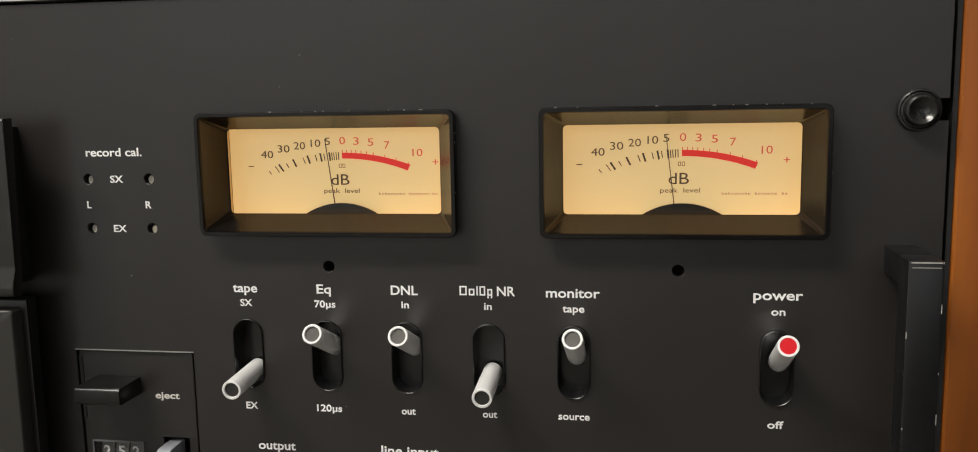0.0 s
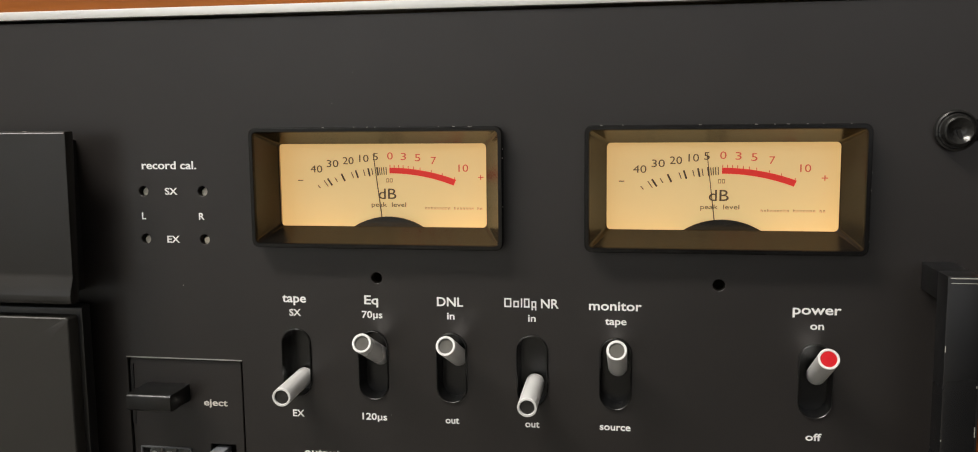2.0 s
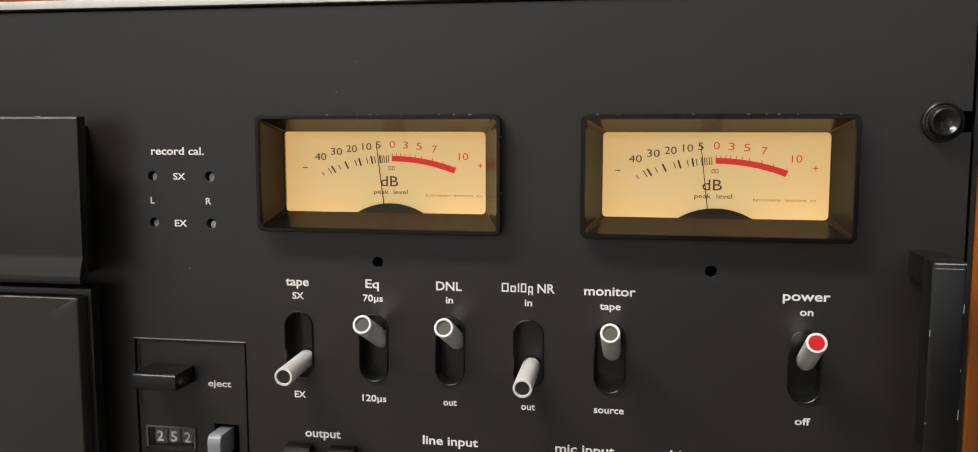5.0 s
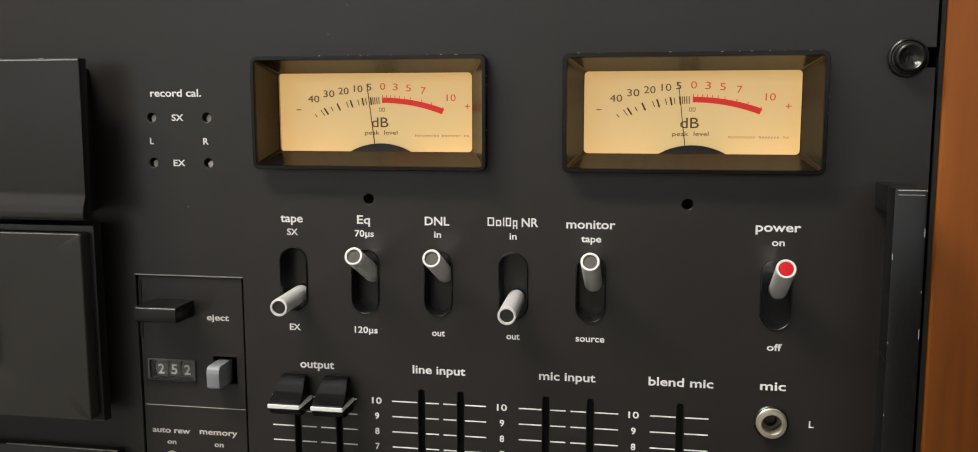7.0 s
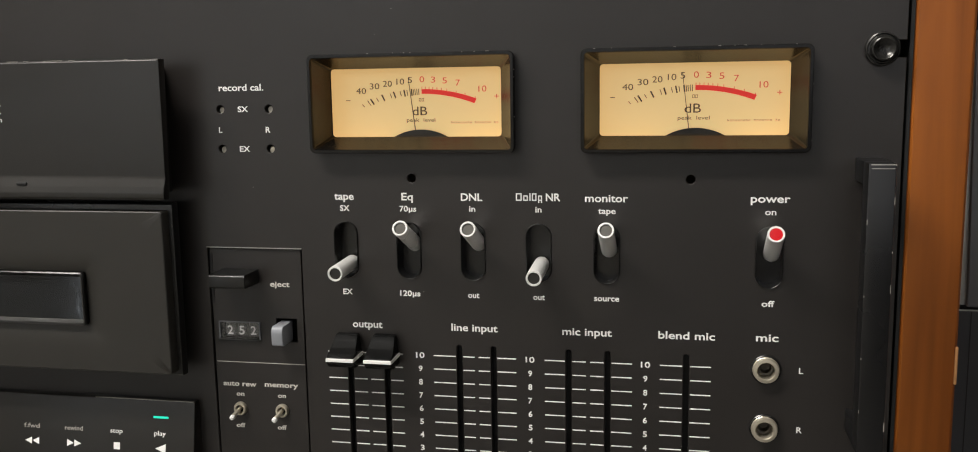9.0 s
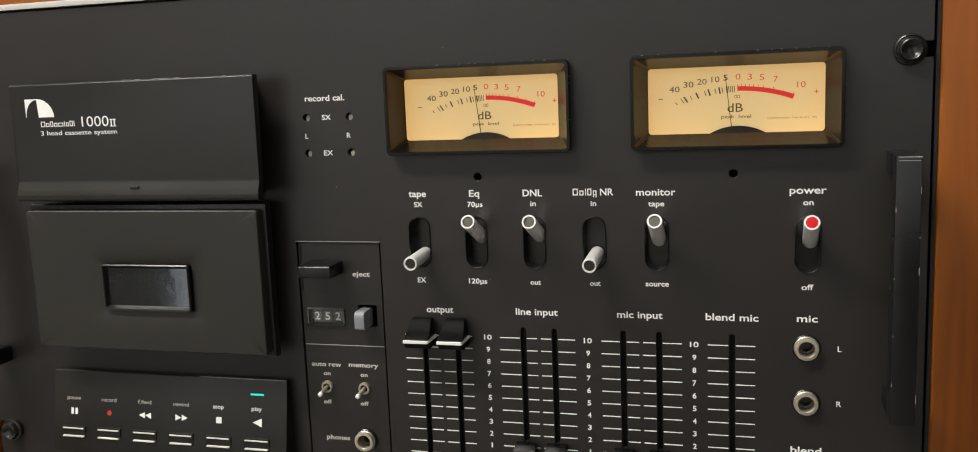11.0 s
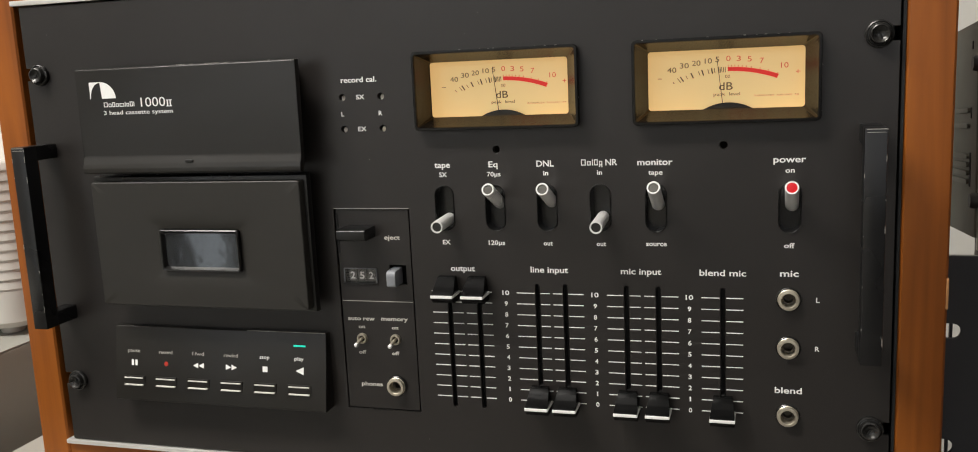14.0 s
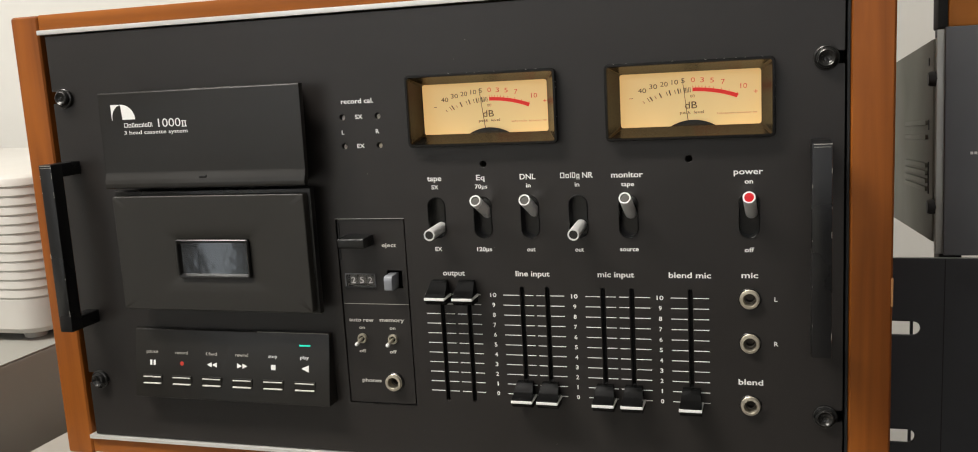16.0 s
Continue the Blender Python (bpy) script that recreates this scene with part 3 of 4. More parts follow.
# ---------------------------------------------------------------- lever switches
TIPS = ((0.0202, 0.9607), (0.0488, 0.9804), (0.0771, 0.9804), (0.1036, 0.9609), (0.1321, 0.9808), (0.1957, 0.9803))
ROOTS = ((0.0193, 0.9612), (0.0482, 0.9698), (0.0764, 0.9704), (0.1033, 0.9622), (0.1317, 0.9688), (0.1964, 0.9684))
for k, cx in enumerate(COLS):
    switch = part("lever_switch", loft([
        round_rect(cx, 0.9678, 0.0110, 0.0250, 0.00549, 0.0001, 9), round_rect(cx, 0.9678, 0.0108, 0.0248, 0.00539, -0.0006, 9),
        round_rect(cx, 0.9678, 0.0104, 0.0244, 0.00519, -0.0008, 9), round_rect(cx, 0.9678, 0.0100, 0.0240, 0.00499, -0.0006, 9),
        round_rect(cx, 0.9678, 0.0098, 0.0238, 0.00489, 0.0010, 9)]), PLASTIC, deck, "black slotted switch guide")
    part("switch_well", loft([round_rect(cx, 0.9678, 0.0098, 0.0238, 0.00489, 0.0010, 9), round_rect(cx, 0.9678, 0.0096, 0.0236, 0.00479, 0.0070, 9)], cap_last=True), PLASTIC, switch, "dark well of the switch slot")
    root = Vector((ROOTS[k][0], 0.0056, ROOTS[k][1]))
    tip = Vector((TIPS[k][0], -0.0186, TIPS[k][1]))
    d = (root - tip)
    turn = d.to_track_quat("Y", "Z").to_matrix().to_4x4()
    length = d.length
    part("lever", lathe([(0.00242, 0.0022), (0.00244, 0.0002), (0.00252, 0.0), (0.00310, 0.0), (0.00325, 0.00022), (0.00325, length)], 36, False,
                                Matrix.Translation(tip) @ turn), ALU, switch, "hollow brushed aluminium lever tube")
    inside = REDPLUG if k == 5 else (PLUG, PLUG, PLUG, DARKPLUG, PLUG, PLUG)[k] if k else DARKPLUG
    depth = 0.0002 if k == 5 else 0.0007
    part("lever_core", lathe([(0.00243, 0.004), (0.00243, depth), (0.0012, depth - 0.0001)], 28, True, Matrix.Translation(tip) @ turn), inside, switch,
         "red power indicator in the tube" if k == 5 else "")

# ---------------------------------------------------------------- faders and their scales
PITCH = (ROW10 - ROW0) / 10
GROUPS = ((0.0086, 0.0428, FADERS[0:2]), (0.0567, 0.0929, FADERS[2:4]), (0.1052, 0.1417, FADERS[4:6]))
for x0, x1, (a, b) in GROUPS:
    spans = []
    mid = (a + b) / 2
    for r in range(11):
        z = ROW0 + PITCH * r
        for s0, s1 in ((x0, a - 0.0016), (a + 0.0016, mid - 0.0009), (mid + 0.0009, b - 0.0016), (b + 0.0016, x1)):
            spans.append((s0, s1, z - 0.00022, z + 0.00022))
    bars("scale_print", spans, 0.0, PRINT, front)
spans = []
for r in range(11):
    z = ROW0 + PITCH * r
    spans += [(0.1531, FADERS[6] - 0.0016, z - 0.00022, z + 0.00022), (FADERS[6] + 0.0016, 0.1736, z - 0.00022, z + 0.00022)]
bars("scale_print", spans, 0.0, PRINT, front)
for x in (0.0507, 0.0989, 0.1472):
    for r in range(11):
        front_words(str(r), x, ROW0 + PITCH * r, 0.0038 if r == 10 else 0.0011 if r == 1 else 0.0017, 0.0024)

for k, cx in enumerate(FADERS):
    z = ROW10 if k < 2 else ROW0
    part("fader_track", box(cx - 0.0020, cx + 0.0020, 0.0050, 0.0056, 0.8550, 0.9275), SHADE, deck, smooth=False)
    w = 0.0060
    profile = [(-0.0006, z + 0.0091), (-0.0034, z + 0.0090), (-0.0042, z + 0.0087), (-0.0062, z + 0.0067), (-0.0088, z + 0.0043), (-0.0116, z + 0.0021), (-0.0134, z + 0.0011), (-0.0138, z - 0.0008),
               (-0.0134, z - 0.0014), (-0.0112, z - 0.0036), (-0.0102, z - 0.0040), (-0.0006, z - 0.0040)]
    bm = prism(profile, cx - w, cx + w, 0.00035)
    for v in bm.verts:
        v.co.x = cx + (v.co.x - cx) * (0.80 + 0.20 * min(1.0, max(0.0, (-v.co.y - 0.003) / 0.0085) + (1.0 if v.co.z < z + 0.001 else 0.0)))
    knob = part("fader_knob", bm, GLOSS, deck, "glossy black fader knob with a white index line")
    bm = bmesh.new()
    add_box(bm, cx - w - 0.0002, cx + w + 0.0002, -0.01405, -0.0006, z - 0.0007, z + 0.0008, 0.00015, 1)
    part("index_line", bm, PRINT, knob, "white index line", smooth=False)
    part("fader_stem", box(cx - 0.0008, cx + 0.0008, -0.0008, 0.005, z + 0.001, z + 0.009), SHADE, knob, smooth=False)

# ---------------------------------------------------------------- jacks
def jack(x, z, parent):
    m = Matrix.Translation((x, 0, z))
    j = part("jack", lathe([(0.0053, 0.0), (0.0053, -0.0010), (0.0050, -0.0013), (0.0051, -0.0026), (0.0049, -0.0030), (0.0037, -0.0031), (0.0034, -0.0027), (0.0032, 0.011)], 40, False, m), NICKEL, parent,
             "nickel phone jack socket")
    part("socket_bore", lathe([(0.0033, 0.0022), (0.0024, 0.0024), (0.0022, 0.0060), (0.0005, 0.0060)], 24, True, m), BORE, j)
    part("washer", lathe([(0.0061, 0.0002), (0.0060, -0.0005), (0.0056, -0.0009), (0.0050, -0.0009)], 40, False, m), PLASTIC, j)


for x, z in JACKS:
    jack(x, z, deck)

# ---------------------------------------------------------------- counter and transport options
X0, X1, Z0, Z1 = SUB
sub_cuts = [[(X0 + 0.0009, Z0 + 0.0006), (X1 - 0.0010, Z0 + 0.0006), (X1 - 0.0010, Z1 - 0.0008), (X0 + 0.0009, Z1 - 0.0008)],
            [(-0.0428, 0.9257), (-0.0240, 0.9257), (-0.0240, 0.9333), (-0.0428, 0.9333)],
            [(-0.0160, 0.9248), (-0.0060, 0.9248), (-0.0060, 0.9358), (-0.0160, 0.9358)],
            ring(-0.0158, 0.8657, 0.0054, 28), ring(-0.0352, 0.8929, 0.0026, 18), ring(-0.0149, 0.8929, 0.0026, 18)]
sub = part("side_control_panel", plate(sub_cuts, 0.0007, 0.002), PANEL, deck, "inset black panel with counter and option switches", smooth=False)
part("eject_slot", box(-0.0462, -0.0450, 0.0004, 0.0020, 0.9420, 0.9650), SHADE, sub, smooth=False)
# thin metal strips stand in for highlights on the inset panel's edges
part("top_edge_glint", box(X0 - 0.0002, X1, -0.0002, 0.0006, Z1 - 0.0002, Z1 + 0.0002), STEEL, sub, smooth=False)
part("bottom_edge_glint", box(X0 + 0.004, X1, -0.0002, 0.0006, Z0 - 0.0002, Z0 + 0.00015), SCREW, sub, smooth=False)


def sub_words(text, x, z, w, cap):
    return lettering(text, x, z, w, cap, 0.0007, DULL, sub)


bars("divider_line", [(-0.0456, -0.0030, 0.9146, 0.9149)], 0.0007, FADED, sub)
sub_words("eject", -0.0132, 0.9514, 0.0092, 0.0024)
sub_words("auto rew", -0.0351, 0.9046, 0.0162, 0.0023)
sub_words("memory", -0.0149, 0.9046, 0.0160, 0.0023)
sub_words("phones", -0.0312, 0.8660, 0.0128, 0.0023)
for x in (-0.0351, -0.0149):
    sub_words("on", x, 0.8996, 0.0038, 0.0020)
    sub_words("off", x - 0.0006, 0.8848, 0.0044, 0.0020)
jack(-0.0158, 0.8657, deck)

part("eject_button", prism([(0.003, 0.9580), (-0.0128, 0.9578), (-0.0136, 0.9571), (-0.0135, 0.9524), (-0.0128, 0.9517), (0.003, 0.9515)], -0.0400, -0.0232, 0.0004), PLASTIC, deck, "black eject bar")
counter = part("tape_counter", loft([[(-0.0428, 0.0004, 0.9257), (-0.0240, 0.0004, 0.9257), (-0.0240, 0.0004, 0.9333), (-0.0428, 0.0004, 0.9333)],
                                     [(-0.0424, 0.0040, 0.9260), (-0.0244, 0.0040, 0.9260), (-0.0244, 0.0040, 0.9330), (-0.0424, 0.0040, 0.9330)]], cap_last=True), PLASTIC, deck, "three-digit tape counter", smooth=False)
for k, digit in enumerate("252"):
    wx = -0.0386 + 0.0056 * k
    part("counter_wheel", lathe([(0.0001, -0.0025), (0.0052, -0.0025), (0.0054, -0.0022), (0.0054, 0.0022), (0.0052, 0.0025)], 28, True,
                                        Matrix.Translation((wx, 0.0072, 0.9295)) @ pose(0, 0, 0, 0, 0, 90)), WHEEL, counter)
    lettering(digit, wx, 0.9295, 0.0026, 0.0039, 0.00165, PRINT, counter, name="digit")
part("counter_window", box(-0.0427, -0.0241, 0.0004, 0.0008, 0.9258, 0.9332), CLEAR, counter, "clear counter window", smooth=False).visible_shadow = False
for name, x0, x1, z0, z1 in (("window_edge", -0.0434, -0.0234, 0.9333, 0.9337), ("window_edge", -0.0434, -0.0428, 0.9257, 0.9333), ("window_edge", -0.0240, -0.0234, 0.9257, 0.9333)):
    part(name, box(x0, x1, -0.0002, 0.0007, z0, z1), RACKGREY, counter, smooth=False)
part("sill", box(-0.0440, -0.0236, -0.0004, 0.0007, 0.9246, 0.9254, 0.0002), PLASTIC, counter)
part("reset_button", prism([(0.004, 0.9343), (-0.0062, 0.9340), (-0.0075, 0.9331), (-0.0080, 0.9314), (-0.0078, 0.9257), (-0.0066, 0.9250), (0.004, 0.9250)], -0.0147, -0.0094, 0.0006), GREY, deck, "grey counter reset button")
for x in (-0.0352, -0.0149):
    tog = part("toggle_switch", lathe([(0.0031, 0.0007), (0.0031, -0.0002), (0.0028, -0.0010), (0.0020, -0.0010), (0.0016, 0.0008)], 28, False, Matrix.Translation((x, 0, 0.8929))), NICKEL, deck, "small nickel toggle switch")
    root, tip = Vector((x, 0.001, 0.8933)), Vector((x - 0.0004, -0.0078, 0.8912))
    d = root - tip
    part("bat_lever", lathe([(0.0006, -0.0002), (0.0010, 0.0002), (0.0011, 0.0010), (0.0008, d.length)], 20, False, Matrix.Translation(tip) @ d.to_track_quat("Y", "Z").to_matrix().to_4x4()), NICKEL, tog)
    part("bat_tip", lathe([(0.0012, 0.0008), (0.0011, -0.0003), (0.0006, -0.0008)], 20, True, Matrix.Translation(tip) @ d.to_track_quat("Y", "Z").to_matrix().to_4x4()), PRINT, tog)

# ---------------------------------------------------------------- head cover, cassette door, keys
HX0, HX1 = -0.1932, -0.0536
cover = part("head_cover", prism([(-0.0128, 1.0504), (-0.0172, 1.0504), (-0.0180, 1.0497), (-0.0180, 1.0010), (-0.0183, 1.0000), (-0.0196, 0.9965), (-0.0204, 0.9940),
                                  (-0.0204, 0.9918), (-0.0196, 0.9909), (-0.0158, 0.9909), (-0.0146, 0.9990)], HX0, HX1 - 0.0008, 0.0004), HOUSING, deck, "black tape head cover with a white maker's mark")
part("carrier", box(HX0 + 0.004, HX1 - 0.0085, -0.0150, 0.0, 0.9925, 1.0470), SHADE, cover, "dark carrier behind the cover", smooth=False)
part("cover_notch", box(-0.1255, -0.1205, -0.0200, -0.0185, 0.9968, 0.9984, 0.0006), SHADE, cover, smooth=False)
for wx, ww in ((-0.1262, 0.0050), (-0.1180, 0.0022), (-0.1085, 0.0090), (-0.0965, 0.0030), (-0.0700, 0.0014)):
    part("worn_spot", box(wx, wx + ww, -0.01785, -0.0174, 1.05025, 1.05046), FADED, cover, smooth=False)
cy = -0.0180
lx, lz, lw, lh = -0.1843, 1.0336, 0.0170, 0.0093
arc = [(lx + lw * (0.42 + 0.58 * math.sin(radians(a))), lz + lh * math.cos(radians(a))) for a in range(0, 91, 10)]
part("emblem", plate([[(lx + lw * 0.46, lz)] + arc], cy - 0.00012, 0.00012), PRINT, cover, smooth=False)
arc = [(lx + lw * (0.02 + 0.40 * (1 - math.cos(radians(a)))), lz + lh * 0.96 * math.sin(radians(a))) for a in range(0, 91, 10)]
part("emblem", plate([[(lx + lw * 0.42, lz + lh), (lx, lz + lh), (lx, lz)] + arc], cy - 0.00012, 0.00012), PRINT, cover, smooth=False)
word_bars(-0.1757, 1.0301, 0.0207, 0.0027, ((1.2, 1, 0), (1, 0.72, 0), (0.9, 1, 0), (1, 0.72, 0), (1.4, 0.72, 0), (0.4, 0.95, 0), (0.9, 0.72, 0), (0.95, 1, 0), (0.4, 0.95, 0)), cy, PRINT, cover)
lettering("1000", -0.1433, 1.0309, 0.0158, 0.0052, cy, PRINT, cover, weight=-0.004)
lettering("II", -0.1330, 1.0299, 0.0026, 0.0034, cy, PRINT, cover, weight=0.0)
bars("numeral_serif", [(-0.1348, -0.1312, 1.0313, 1.0317), (-0.1348, -0.1312, 1.0280, 1.0284)], cy, PRINT, cover)
lettering("3 head cassette system", -0.1537, 1.0256, 0.0466, 0.0023, cy, PRINT, cover, weight=0.0)

door = part("cassette_door", prism([(-0.0078, 0.9888), (-0.0122, 0.9888), (-0.0129, 0.9881), (-0.0129, 0.9122), (-0.0122, 0.9114), (-0.0078, 0.9112)], HX0 + 0.0004, HX1 - 0.0018, 0.0004), PLASTIC, deck, "black cassette compartment door")
part("door_carrier", box(HX0 + 0.006, HX1 - 0.0075, -0.0082, 0.0, 0.9140, 0.9860), SHADE, door, "dark compartment behind the door", smooth=False)
wx0, wx1, wz0, wz1 = -0.1470, -0.0978, 0.9354, 0.9575
dc = (-0.1243, 0.9496)
wc = ((wx0 + wx1) / 2, (wz0 + wz1) / 2)
part("door_plate", loft([
    round_rect(dc[0], dc[1], 0.1340, 0.0726, 0.0012, -0.0126), round_rect(dc[0], dc[1], 0.1339, 0.0725, 0.0012, -0.0172), round_rect(dc[0], dc[1], 0.1335, 0.0721, 0.0012, -0.0179),
    round_rect(dc[0], dc[1], 0.1328, 0.0714, 0.0012, -0.0182), round_rect(dc[0], dc[1], 0.1180, 0.0600, 0.0040, -0.01822), round_rect(wc[0], wc[1], 0.0860, 0.0440, 0.0050, -0.0182),
    round_rect(wc[0], wc[1], 0.0680, 0.0350, 0.0040, -0.0180), round_rect(wc[0], wc[1], 0.0580, 0.0290, 0.0024, -0.0175), round_rect(wc[0], wc[1], 0.0512, 0.0241, 0.0012, -0.0169),
    round_rect(wc[0], wc[1], 0.0506, 0.0235, 0.0010, -0.0150)]), DOOR, door, "matt black door plate")
frame_bm = loft([round_rect(wc[0], wc[1], 0.0512, 0.0241, 0.0014, -0.0180), round_rect(wc[0], wc[1], 0.0510, 0.0239, 0.0014, -0.0193), round_rect(wc[0], wc[1], 0.0500, 0.0229, 0.0012, -0.0197),
                 round_rect(wc[0], wc[1], 0.0488, 0.0217, 0.0010, -0.0195), round_rect(wc[0], wc[1], 0.0466, 0.0195, 0.0008, -0.0172)])
part("door_window", frame_bm, PLASTIC, door, "small raised window frame")
part("pane", box(wc[0] - 0.0235, wc[0] + 0.0235, -0.0172, -0.0166, wc[1] - 0.0099, wc[1] + 0.0099), SMOKE, door, "smoked window pane", smooth=False)

KZ0, KZ1 = 0.8514, 0.8962
KY = lambda z: -0.0040 - 0.0072 * (KZ1 - z) / (KZ1 - KZ0)
keys = part("key_panel", prism([(0.0, KZ1), (-0.0036, KZ1), (-0.0041, KZ1 - 0.0005), (KY(KZ0) - 0.0001, KZ0 + 0.0004), (KY(KZ0) + 0.0005, KZ0), (0.0, KZ0)], -0.1968, -0.0556, 0.0003), HOUSING, deck,
            "black sloping panel with six transport keys")
SL = 0.0072 / (KZ1 - KZ0)


def key_words(text, x, z, w, cap, mat):
    return lettering(text, x, z, w, cap, KY(KZ1), mat, keys, SL, KZ1, weight=0.0)


def key_shape(name, pts, mat, thick=0.00012):
    me = plate([pts], 0, thick)
    for v in me.vertices:
        v.co.y += KY(v.co.z) - thick
    return part(name, me, mat, keys, smooth=False)


for k, (word, w) in enumerate((("pause", 0.0086), ("record", 0.0092), ("f.fwd", 0.0082), ("rewind", 0.0093), ("stop", 0.0062), ("play", 0.0058))):
    x = -0.1836 + 0.02226 * k
    key_words(word, x - 0.0003, 0.8812, w, 0.0021, FADED if k < 4 else PRINT)
    z = 0.8742
    if k == 0:
        for s in (-0.0013, 0.0013):
            key_shape("icon", [(x + s - 0.0008, z - 0.0017), (x + s + 0.0008, z - 0.0017), (x + s + 0.0008, z + 0.0017), (x + s - 0.0008, z + 0.0017)], PRINT)
    elif k == 1:
        key_shape("icon", ring(x, z, 0.0014, 18), REDDOT)
    elif k in (2, 3):
        s = -1 if k == 2 else 1
        for o in (-0.0019, 0.0019):
            key_shape("icon", [(x + o - s * 0.0018, z - 0.0016), (x + o + s * 0.0018, z), (x + o - s * 0.0018, z + 0.0016)], PRINT)
    elif k == 4:
        key_shape("icon", [(x - 0.0016, z - 0.0016), (x + 0.0016, z - 0.0016), (x + 0.0016, z + 0.0016), (x - 0.0016, z + 0.0016)], PRINT)
    else:
        key_shape("icon", [(x - 0.0026, z), (x + 0.0026, z - 0.0022), (x + 0.0026, z + 0.0022)], PRINT)
    part("transport_key", box(x - 0.0074, x + 0.0074, KY(0.862) - 0.0005, -0.002, 0.8588, 0.8664, 0.0003), HOUSING, keys)
    for zb in (0.8652, 0.8609):
        part("key_ridge", box(x - 0.0066, x + 0.0066, KY(zb) - 0.0015, KY(zb), zb - 0.00036, zb + 0.00036, 0.00015, 1), DULL, keys, "pale metal key ridge")
# pale strip painted in for the highlight on the key panel's top edge
part("worn_glint_edge", box(-0.1060, -0.0562, -0.00425, -0.0034, KZ1 - 0.00022, KZ1 + 0.00006), FADED, keys, "bright line along the top edge, wear and highlight in one", smooth=False)
part("play_lamp", box(-0.0761, -0.0685, KY(0.8884) - 0.0004, KY(0.8884) + 0.001, 0.8879, 0.8889, 0.0003), GREEN, keys, "lit green play lamp")

# ---------------------------------------------------------------- handles and rack screws
for x0, x1 in ((0.2258, 0.2354), (-0.2370, -0.2276)):
    handle = part("handle", box(x0, x1, -0.0265, -0.0165, 0.8985, 1.0077, 0.0007), HANDLE, deck, "black square bar handle with worn edges")
    for z0, z1 in ((0.8986, 0.9072), (0.9990, 1.0076)):
        part("handle_post", box(x0 + 0.0001, x1 - 0.0001, -0.0167, 0.0002, z0, z1, 0.0005), HANDLE, handle)
    for k in range(9):
        z = 0.8995 + 0.1075 * random.random()
        side = random.choice((x1 - 0.0003, x1 - 0.0003, x0 + 0.0003))
        part("worn_spot", box(side - 0.00010, side + 0.00010, -0.02653, -0.0260, z, z + 0.0005 + 0.004 * random.random() ** 2), FADED, handle, smooth=False)
    part("worn_glint_edge", box(x0 + 0.0010, x1 - 0.0008, -0.02652, -0.0262, 1.00560, 1.00578), FADED, handle, "fine bare line under the top edge", smooth=False)
    part("worn_glint_edge", box(x0 + 0.0008, x1 - 0.0006, -0.02653, -0.0262, 1.00695, 1.00725), FADED, handle, "bright line along the top edge, wear and highlight in one", smooth=False)

for k in range(18):
    dx, dz = random.uniform(-0.235, 0.235), random.uniform(0.825, 1.082)
    r = random.uniform(0.00007, 0.00018)
    part("dust_speck", lathe([(r, 0.0), (r * 0.6, -r * 0.5)], 6, True, Matrix.Translation((dx, 0, dz))), FADED, front, smooth=False)
part("wood_chip", box(0.2656, 0.26675, 0.00035, 0.004, 0.9190, 0.9340, 0.0005), material("bare_wood", (0.50, 0.24, 0.09), 0.7, spread=0.2, grain=300), deck, "pale chipped spot on the edge of the side board")

for x in (-0.2325, 0.2336):
    for z in (1.0484, 0.8580):
        m = Matrix.Translation((x, 0, z)) @ pose(0, 0, 0, 0, random.uniform(-70, 70), 0)
        screw = part("rack_screw", lathe([(0.0062, 0.0), (0.0064, -0.0014), (0.0062, -0.0022), (0.0057, -0.0025), (0.0053, -0.0021), (0.0049, -0.0023), (0.0047, -0.0040), (0.0044, -0.0048), (0.0039, -0.0051),
                                          (0.0034, -0.0048), (0.0028, -0.0040), (0.0014, -0.0034), (0.0003, -0.0033)], 40, True, m), SCREW, deck, "black rack screw with a dished head in a cup washer")
        bm = add_box(bmesh.new(), -0.0004, 0.0004, -0.0040, -0.0030, -0.0026, 0.0002)
        bmesh.ops.transform(bm, matrix=m, verts=bm.verts)
        part("slot", bm, SHADE, screw, smooth=False)

# ---------------------------------------------------------------- neighbours
upper = thing("wooden_case", (0.1, 0.15, 1.1024), "wooden equipment case lying on top of the tape deck", "case")
part("case_body", box(-0.1085, 0.236, 0.020, 0.24, 1.1046, 1.235, 0.002), TEAK_H, upper)
part("case_base", box(-0.1035, 0.231, 0.024, 0.235, 1.1025, 1.1046), SHADE, upper)

amp = thing("amplifier", (0.42, 0.3, 0.9145), "grey-fronted rack amplifier with olive steel sides", "amplifier")
part("front_plate", box(0.3168, 0.62, 0.166, 0.170, 0.9118, 1.0632, 0.0008), RACKGREY, amp, "plain grey front plate")
body = part("chassis", box(0.3108, 0.61, 0.176, 0.50, 0.9200, 1.0568, 0.0012), OLIVE, amp, "olive grey steel chassis")
part("edge_flange", box(0.3122, 0.3176, 0.170, 0.1765, 0.9125, 1.0620, 0.0005), STEEL, amp, "bright steel flange behind the front")
part("top_lip", box(0.3118, 0.62, 0.1702, 0.1762, 1.0568, 1.0622, 0.0005), RACKGREY, amp)
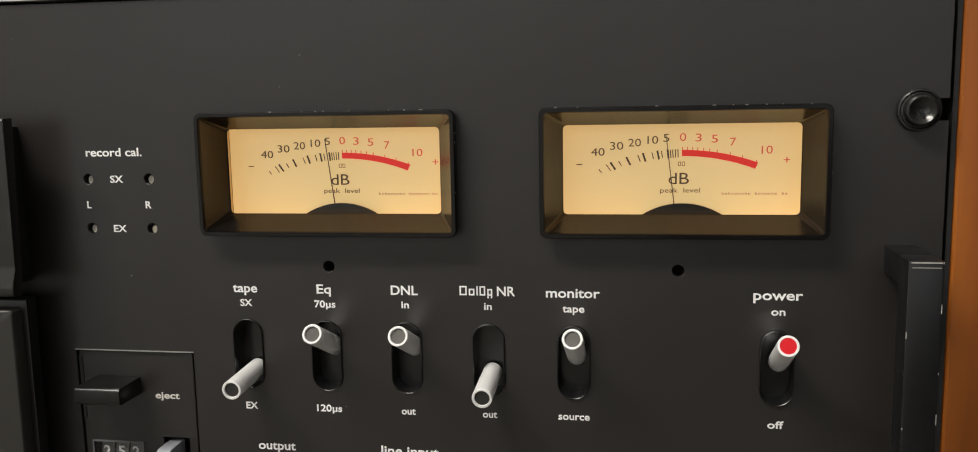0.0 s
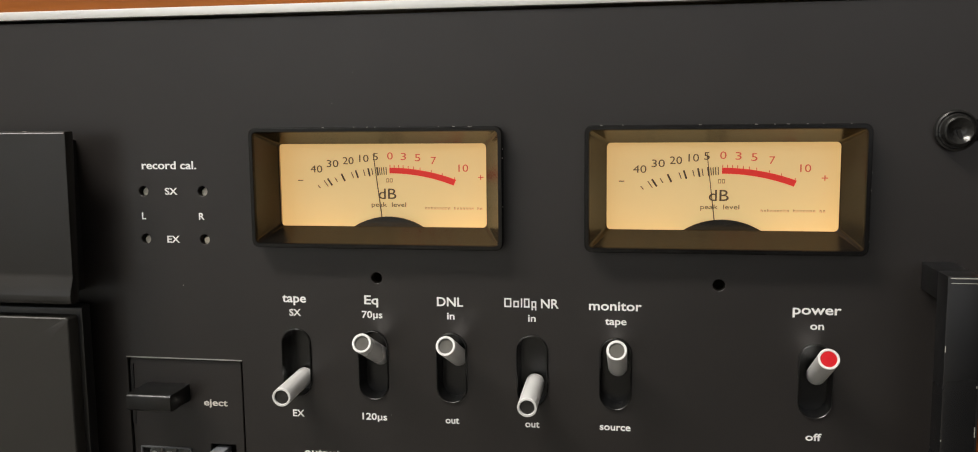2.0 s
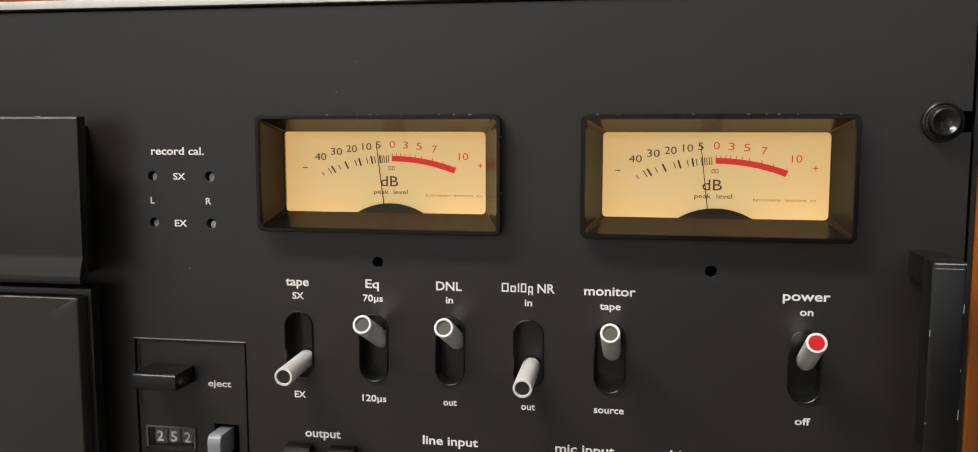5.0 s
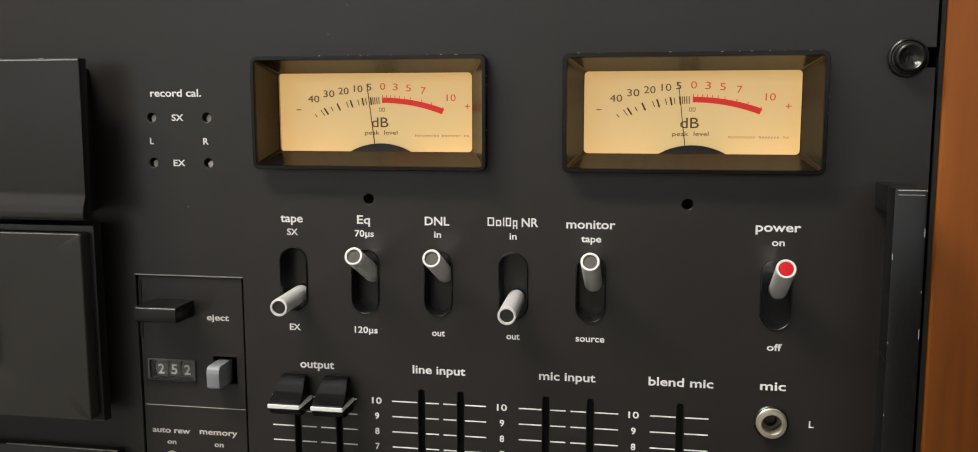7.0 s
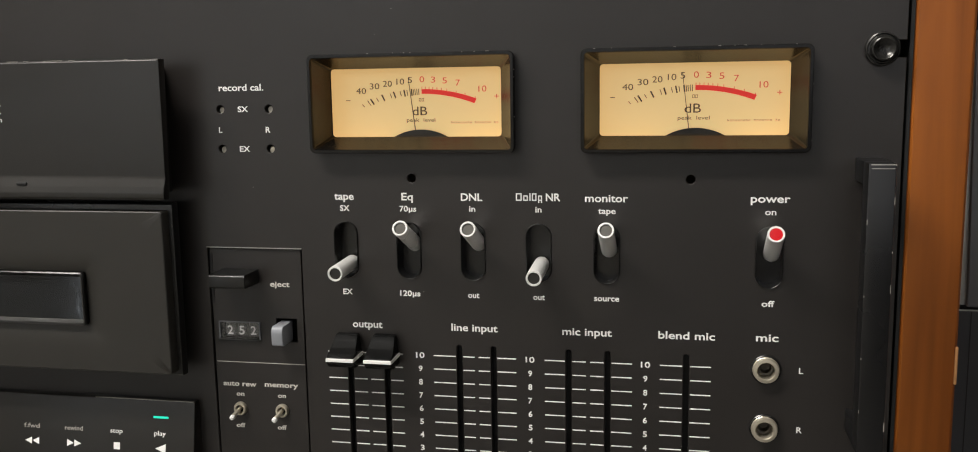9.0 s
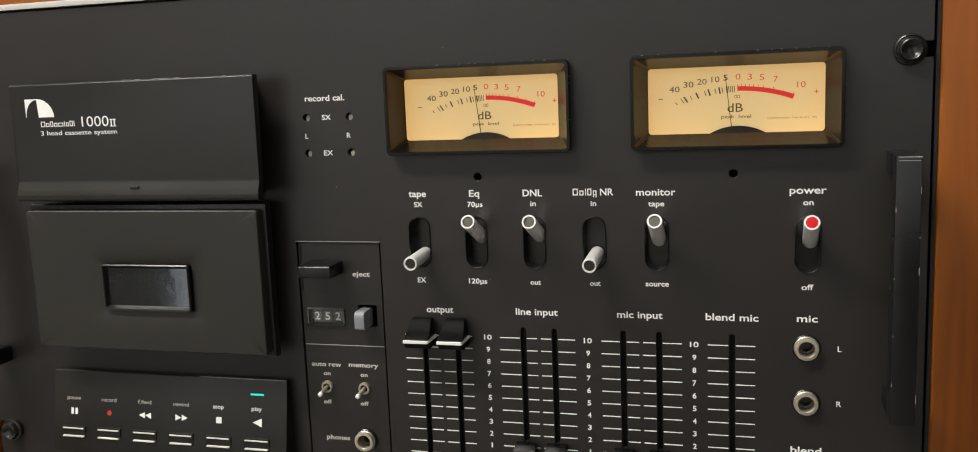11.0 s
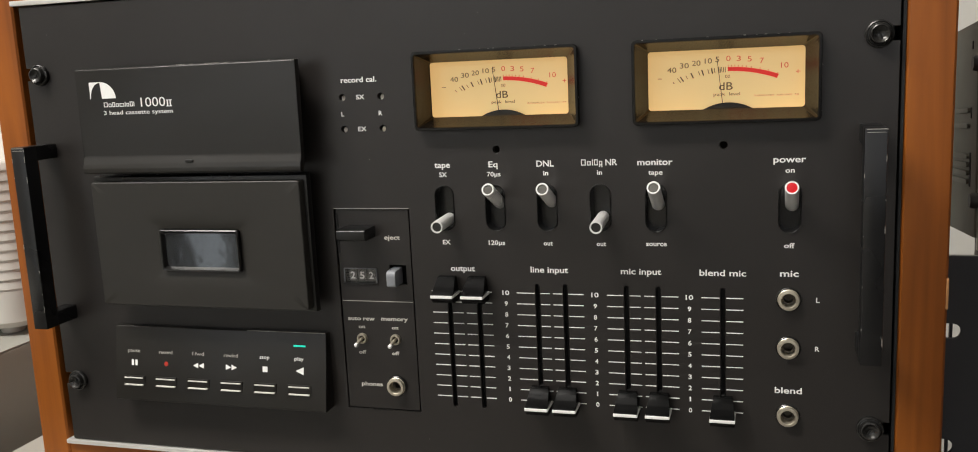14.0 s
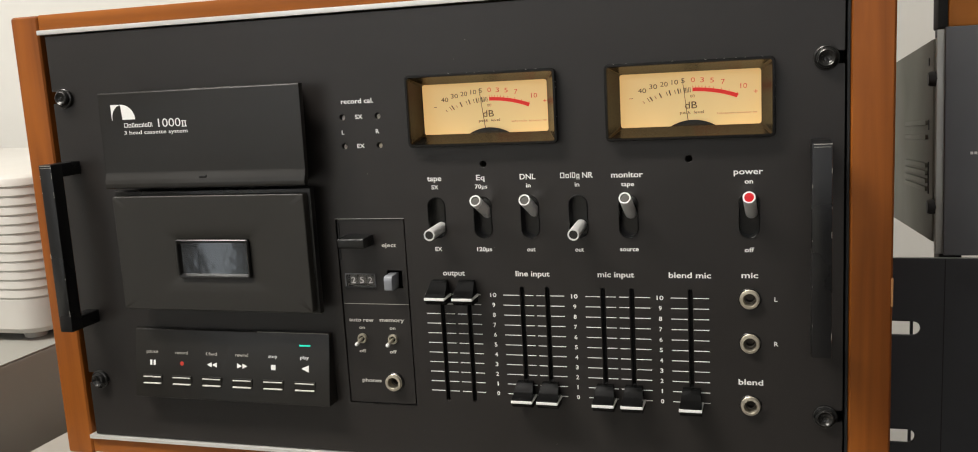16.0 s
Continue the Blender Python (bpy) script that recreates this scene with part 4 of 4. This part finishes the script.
for z in (1.0300, 0.9440):
    part("bumper", lathe([(0.0001, -0.004), (0.0042, -0.004), (0.0050, -0.003), (0.0050, 0.006), (0.0042, 0.0075)], 24, True, Matrix.Translation((0.3150, 0.175, z)) @ pose(0, 0, 0, 0, 0, 90)), RUBBER, amp, "black rubber bumper")
for z in (1.0005, 0.9905, 0.9710, 0.9655, 0.9600, 0.9545):
    part("louvre", prism([(0.194, z), (0.196, z + 0.0022), (0.30, z + 0.0030), (0.30, z - 0.0006), (0.196, z - 0.0010)], 0.3090, 0.3112, 0.0006), OLIVE, body)
part("front_foot", box(0.3160, 0.3300, 0.178, 0.200, 0.9060, 0.9205, 0.001), RUBBER, amp)
part("vent_slot", box(0.3104, 0.3109, 0.190, 0.1935, 0.9520, 0.9740), SHADE, body, smooth=False)
part("vent_slot", box(0.3104, 0.3109, 0.190, 0.1925, 0.9960, 1.0030), SHADE, body, smooth=False)
part("vent_slot", box(0.3104, 0.3109, 0.190, 0.1925, 1.0400, 1.0450), SHADE, body, smooth=False)
bars("name_mark", [(0.3322, 0.3340, 0.9790, 0.9808), (0.3346, 0.3364, 0.9790, 0.9808)], 0.166, PRINT, amp)

part("amp_foot", box(0.43, 0.46, 0.44, 0.49, 0.8630, 0.9199), RUBBER, amp)
part("amp_foot", box(0.57, 0.60, 0.44, 0.49, 0.8630, 0.9199), RUBBER, amp)
amp.matrix_basis = Matrix.Translation((0, 0.17, 0.918)) @ pose(0, 0, 0, -5.0, 0, 0) @ Matrix.Translation((0, -0.17, -0.918)) @ amp.matrix_basis
box2 = thing("veneered_box", (0.45, 0.3, 1.0633), "orange veneered wooden box on the amplifier", "box")
part("box_body", box(0.3192, 0.62, 0.171, 0.215, 1.0634, 1.20, 0.002), ORANGE, box2)
part("box_side", box(0.3130, 0.3191, 0.172, 0.192, 1.0634, 1.20, 0.001), SHADE, box2)
box2.matrix_basis = Matrix.Translation((0, 0.17, 0.918)) @ pose(0, 0, 0, -5.0, 0, 0) @ Matrix.Translation((0, -0.17, -0.918)) @ box2.matrix_basis

rack = thing("rack_unit", (0.42, 0.3, 0.0), "dark grey rack unit with open mounting slots, standing on the floor", "rack unit")
rack_cuts = [[(0.268, 0.6000), (0.62, 0.6000), (0.62, 0.9112), (0.268, 0.9112)],
             flat_loop(round_rect(0.2915, 0.8625, 0.0225, 0.0098, 0.0048, 0, 7)), flat_loop(round_rect(0.2895, 0.7850, 0.0225, 0.0098, 0.0048, 0, 7))]
part("rack_panel", plate(rack_cuts, 0.160, 0.003, 0.0004), RACKDARK, rack, "dark grey rack panel", smooth=False)
part("rack_body", box(0.4200, 0.61, 0.1632, 0.50, 0.0200, 0.8400, 0.001), RACKDARK, rack)
part("rack_rail", box(0.2972, 0.2990, 0.1660, 0.1690, 0.7000, 0.9000), RACKDARK, rack, smooth=False)
part("panel_seam", box(0.3168, 0.3174, 0.1598, 0.1606, 0.6000, 0.9108), SHADE, rack, smooth=False)
part("rack_foot", box(0.43, 0.60, 0.18, 0.48, 0.0, 0.0200), RUBBER, rack)
# bright strip drawn for the highlight along the rack panel's upper edge
part("rack_edge_glint", box(0.268, 0.62, 0.1604, 0.1626, 0.9108, 0.9115), STEEL, rack, smooth=False)

cab = thing("grey_cabinet", (-0.7, 0.3, 0.0), "grey painted cabinet standing beside the work table", "cabinet")
CT = 0.844
part("cabinet_body", box(-1.1, -0.3725, -0.30, 0.62, 0.0, CT - 0.0012, 0.003), CABGREY, cab)
part("cabinet_top", box(-1.099, -0.3735, -0.299, 0.619, CT - 0.0014, CT, 0.0006), CABGREY, cab)
part("side_batten", box(-0.3726, -0.3719, 0.118, 0.135, 0.0, CT - 0.006), CABGREY, cab)

dev = thing("white_ribbed_unit", (-0.6, 0.25, CT), "off-white plastic unit with moulded ribs standing on the grey cabinet", "electronic unit")
CXU, CYU, WU, DU = -0.595, 0.286, 0.424, 0.350
rows = [(CT + 0.0055, -0.010, 0.020), (CT + 0.0075, -0.003, 0.024), (CT + 0.0120, 0.0, 0.026), (CT + 0.0372, 0.0, 0.026)]
for k in range(13):
    z = CT + 0.0372 + 0.0079 * k
    rows += [(z + 0.0001, -0.0009, 0.0255), (z + 0.0013, -0.0010, 0.0255), (z + 0.0021, 0.0002, 0.026), (z + 0.0077, -0.0005, 0.026)]
rows += [(CT + 0.1405, -0.0012, 0.025), (CT + 0.1427, -0.006, 0.022)]
shell = part("shell", loft([[(p[0], p[2], z) for p in round_rect(CXU, CYU, WU + 2 * o, DU + 2 * o, r, 0, 9)] for z, o, r in rows], True, True), CREAM, dev, "ribbed off-white shell")
for fx, fy in ((-0.412, 0.135), (-0.412, 0.43), (-0.77, 0.135), (-0.77, 0.43)):
    part("foot", lathe([(0.009, 0.0), (0.010, 0.003), (0.010, 0.0062)], 24, True, Matrix.Translation((fx, fy, CT)) @ pose(0, 0, 0, 90, 0, 0)), CREAM, dev)

card = thing("yellow_card", (-0.8, 0.948, 1.02), "small yellow card fixed on the white wall", "card")
part("card_sheet", box(-1.345, -1.258, 0.9465, 0.9498, 0.965, 1.045), YELLOW, card, smooth=False)
